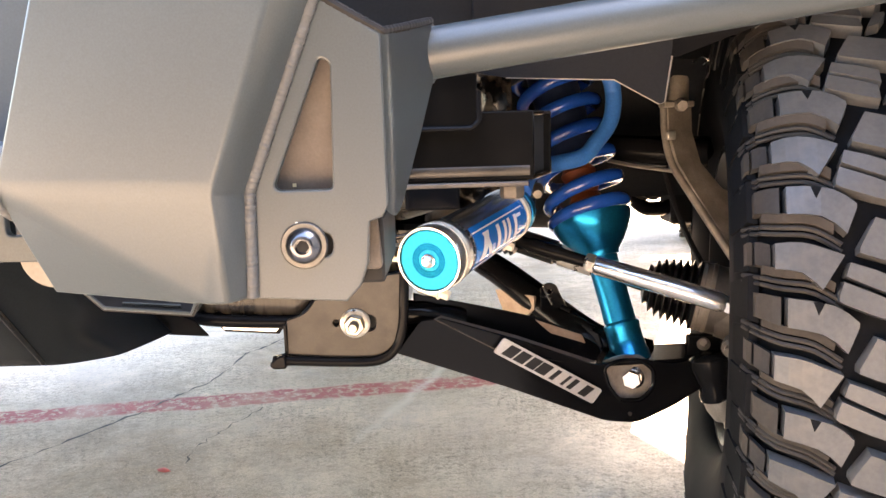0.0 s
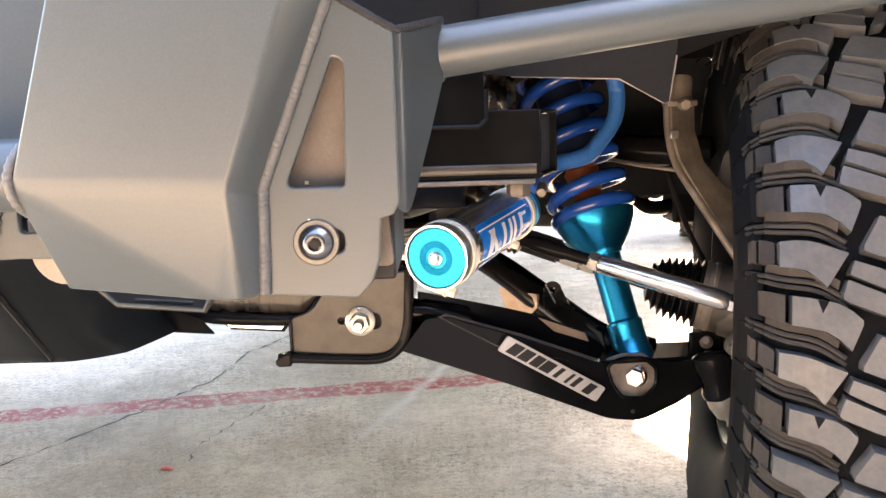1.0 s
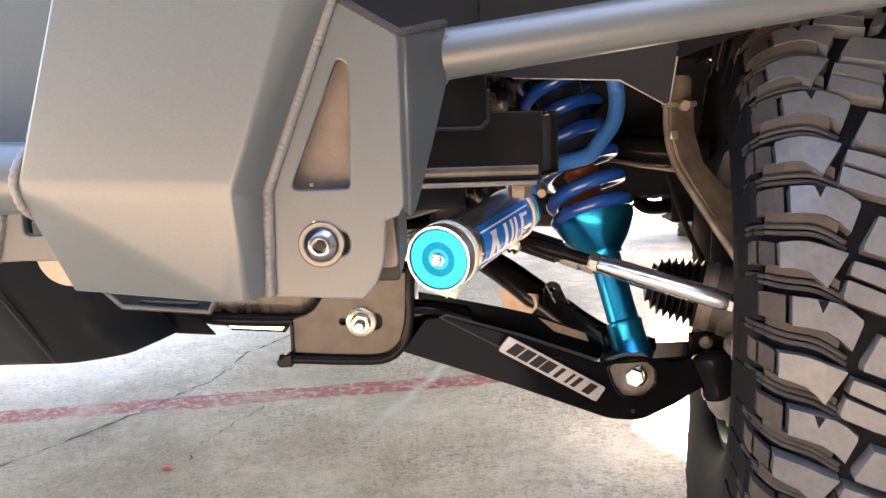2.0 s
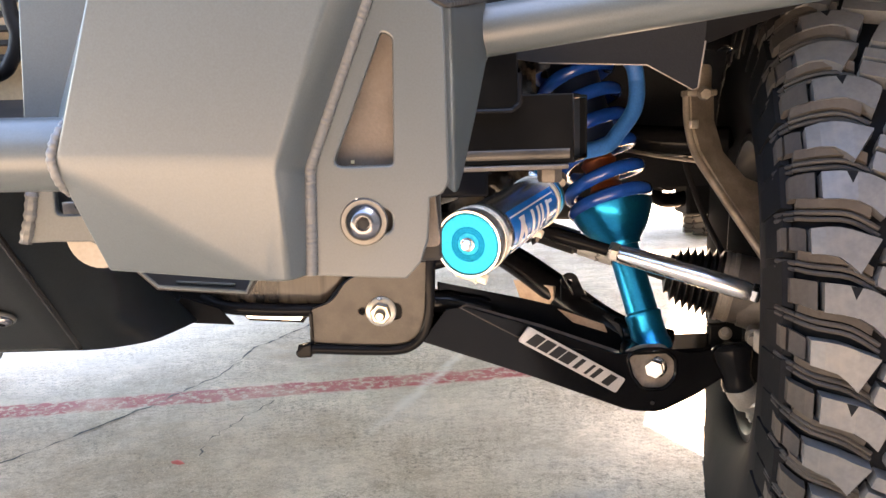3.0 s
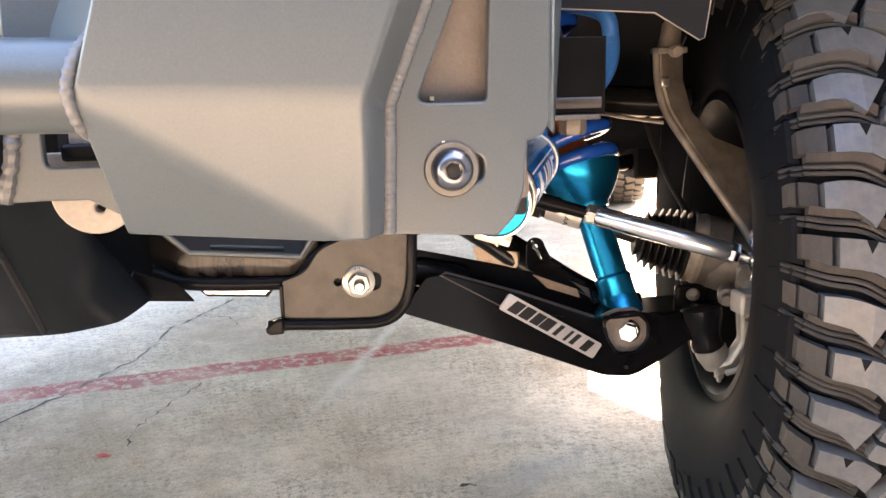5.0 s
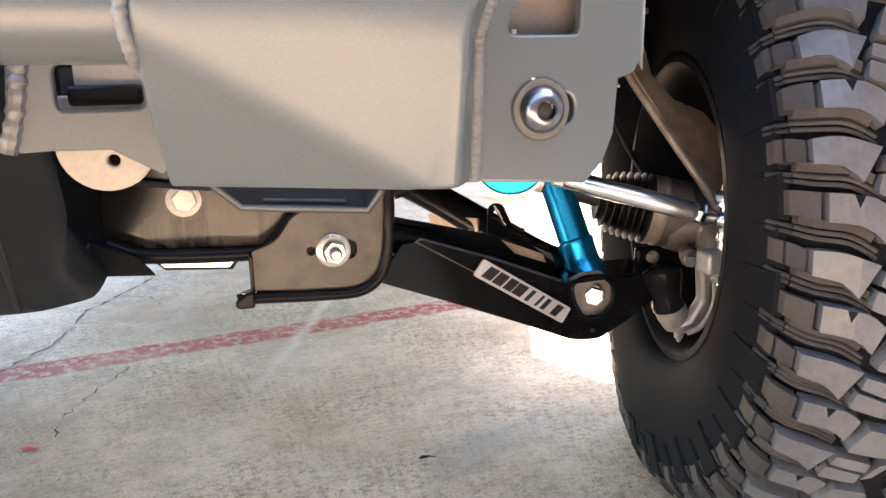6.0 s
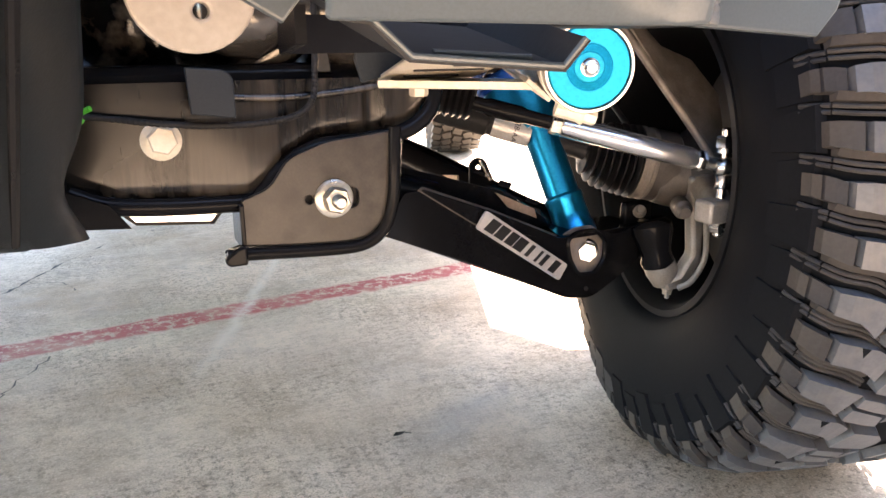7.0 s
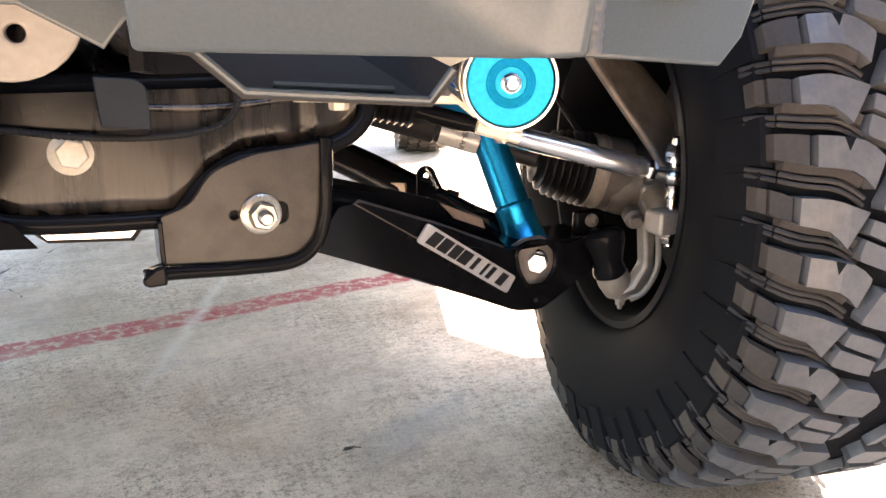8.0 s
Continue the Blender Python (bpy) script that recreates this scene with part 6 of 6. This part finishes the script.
def body_part(name, bm, material, label, owner=None, bevel=0.0):
    bmesh.ops.transform(bm, matrix=VM, verts=bm.verts)
    return part(name, bm, material, owner or truck, label, bevel=bevel)


truck = thing("truck_body", "grey painted truck body above the suspension", "truck", (0.2, 2.4, 0.58))
body_part("underbody", box(-1.60, 0.16, 1.95, 3.70, 0.64, 0.70), DARK, "dark underbody", bevel=0.01)
body_part("rocker_panel", box(0.12, 0.20, 1.50, 3.70, 0.575, 1.12), BODYPAINT, "grey side panel", bevel=0.01)
# Unseen bar added to stop light coming in under the side.
body_part("side_light_block", box(0.03, 0.096, 1.50, 3.70, 0.40, 0.62), LINER, "unseen black bar added to darken the ground under the truck", bevel=0.01)
body_part("bed_side", box(0.12, 0.20, 3.702, 5.0, 0.86, 1.12), BODYPAINT, "grey bed side above the rear wheel", bevel=0.01)
# Far side panel reaches lower to shade the ground under the truck.
body_part("far_rocker_panel", box(-1.65, -1.57, 1.50, 5.0, 0.40, 1.12), BODYPAINT, "grey side panel", bevel=0.01)
body_part("fender", slab([((0.22, 0.52, 1.12), (0.22, 1.56, 1.12), (0.22, 1.56, 0.575), (0.22, 1.50, 0.58), (0.22, 1.45, 0.72), (0.22, 1.30, 0.85), (0.22, 1.06, 0.89), (0.22, 0.84, 0.85), (0.22, 0.66, 0.80), (0.22, 0.52, 0.82))], 0.01), BODYPAINT, "grey front fender")
body_part("hood", slab([((0.22, 0.52, 1.12), (0.22, 5.0, 1.14), (-1.67, 5.0, 1.14), (-1.67, 0.52, 1.12))], 0.02), BODYPAINT, "grey hood and body deck")
body_part("far_fender", slab([((-1.67, 0.52, 1.12), (-1.67, 1.56, 1.12), (-1.67, 1.56, 0.84), (-1.67, 0.52, 0.84))], 0.01), BODYPAINT, "grey far fender")
# Out of view; added to keep skylight off the upper tread.
body_part("tyre_shade_panel", slab([((0.225, 0.60, 0.84), (0.43, 0.62, 0.83), (0.43, 0.85, 0.885), (0.225, 0.85, 0.895)), ((0.225, 0.85, 0.895), (0.43, 0.85, 0.885), (0.43, 1.24, 0.895), (0.225, 1.24, 0.905))], 0.006), LINER, "unseen black panel added to shade the top of the tyre")
# Hidden panel added so that its shadow cuts the sun patch on the ground.
body_part("sun_patch_blocker", slab([((0.2, 1.728, 0.59), (0.2, 1.462, 0.305), (0.2, 1.42, 0.305), (0.2, 1.42, 0.62), (0.2, 1.60, 0.64))], 0.006), LINER, "unseen panel added to shape the edge of the sun patch")
# Hidden box added to block light from the ground under the truck.
body_part("underbody_light_block", box(-1.45, -0.20, 1.45, 3.6, 0.44, 0.66), DARK, "unseen dark box added to darken the ground under the truck", bevel=0.03)
# Out of view as well; added to shade the tread from the front.
body_part("tyre_shade_leg", slab([((0.225, 0.60, 0.84), (0.43, 0.62, 0.83), (0.46, 0.545, 0.66), (0.30, 0.53, 0.66))], 0.006), LINER, "unseen black front panel added to shade the tyre")
# Unseen closing panels added to stop sun leaking through the wheel well.
body_part("well_roof", box(-0.30, 0.215, 0.60, 1.62, 0.905, 0.912), LINER, "unseen wheel well roof added to stop a sun leak")
body_part("well_back", box(-0.02, 0.19, 1.49, 1.50, 0.60, 0.91), LINER, "unseen wheel well back wall added to stop a sun leak")
# Hidden box added to keep the ground below the engine dark.
part("engine_light_block", box(-1.05, -0.33, 0.90, 1.75, 0.430, 0.60), DARK, truck, "unseen dark box added to darken the ground below the engine", bevel=0.01)
# Hidden plate added to keep light off the rail behind the skid plate.
part("skid_light_block", slab([((-0.95, 0.425, 0.6175), (-0.290, 0.425, 0.6175), (-0.300, 0.655, 0.668), (-0.95, 0.655, 0.668))], 0.004), DARK, truck, "unseen black plate added to block light above the skid plate")
# Block added only to fill the space behind the skid plate with black.
part("dark_filler", box(-0.45, -0.335, 0.60, 0.84, 0.505, 0.645), DARK, truck, "dark filler block added behind the skid plate", bevel=0.006)
part("engine_bay", box(-1.0, 0.02, 0.96, 1.70, 0.60, 1.0), DARK, truck, "dark engine bay side", bevel=0.01)
part("front_panel", box(-1.10, 0.22, 0.76, 0.79, 0.72, 1.06), DARK, truck, "black radiator panel")
grille = part("grille", slab([((-0.62, 0.66, 0.668), (-0.20, 0.66, 0.668), (-0.20, 0.66, 0.752), (-0.62, 0.66, 0.752))], 0.006), TAN, truck, "tan dusty condenser face")
part("shroud", slab([((-0.62, 0.655, 0.752), (-0.20, 0.655, 0.752), (-0.20, 0.655, 0.84), (-0.62, 0.655, 0.84))], 0.006), DARK, truck, "black radiator shroud")
for k in range(4):
    part("slat", box(-0.60, -0.362, 0.640, 0.652, 0.7040 + 0.0115 * k, 0.7080 + 0.0115 * k), DARK, grille, "black slat")
part("grille_hose", sweep(smooth_path([(-0.348, 0.60, 0.80), (-0.3448, 0.60, 0.738), (-0.3415, 0.60, 0.718), (-0.3478, 0.60, 0.6997), (-0.3628, 0.60, 0.6878), (-0.42, 0.60, 0.676)]), 0.0056, 14), LINER, truck, "black hose")
part("grille_hose", sweep(smooth_path([(-0.3401, 0.605, 0.7144), (-0.332, 0.605, 0.6955), (-0.3335, 0.605, 0.6725), (-0.334, 0.605, 0.65)]), 0.0046, 14), LINER, truck, "black hose")
post = part("bumper_post", box(-0.42, -0.3215, 0.500, 0.504, 0.645, 0.84), LINER, truck, "black upright post", bevel=0.001)
part("post_nut", hexagon((-0.3270, 0.4985, 0.6945), (-0.3165, 0.4920, 0.6945), 0.0110), STEEL, post, "bright hex nut")
part("post_stud", lathe([(0, 0.0032), (1, 0.0028)], (-0.3170, 0.4925, 0.6945), (-0.3145, 0.4909, 0.6945), 14), DARK, post, "dark stud end")
part("post_washer", lathe([(0, 0.0115), (1, 0.011)], (-0.3300, 0.4995, 0.6928), (-0.3300, 0.4965, 0.6928), 28), BRUSHED, post, "bright washer")

# ---- unseen walls, added to shape the light ----
shading = thing("shade_walls", "unseen plain walls added to shade the slab and bumper", "wall", (3.1, -1.1, 0), kind="structure")
STUCCO = mat("grey_stucco", (0.36, 0.33, 0.29), 0.85, 0.0, (0.29, 0.265, 0.235), 3, 0.6, 60, 0.4, 0.05)
part("wall", box(3.0, 3.2, 0.25, 1.12, 0.0, 7.4), STUCCO, shading, "unseen tall wall added to shade the front of the truck", bevel=0.01)
part("low_wall", box(3.0, 3.2, -3.39, 0.248, 0.0, 3.9), STUCCO, shading, "unseen lower wall added to limit the sunlit ground", bevel=0.01)
# Dark wall added behind the camera to weaken light and reflections.
DARKWALL = mat("dark_blocking_wall", (0.075, 0.07, 0.065), 0.6, 0.0, (0.055, 0.05, 0.047), 3, 0.6, 60, 0.3, 0.05)
part("front_wall", box(-6.4, 4.0, -3.6, -3.4, 0.0, 4.2), DARKWALL, shading, "unseen dark wall added to cut light and reflections from the front", bevel=0.01)
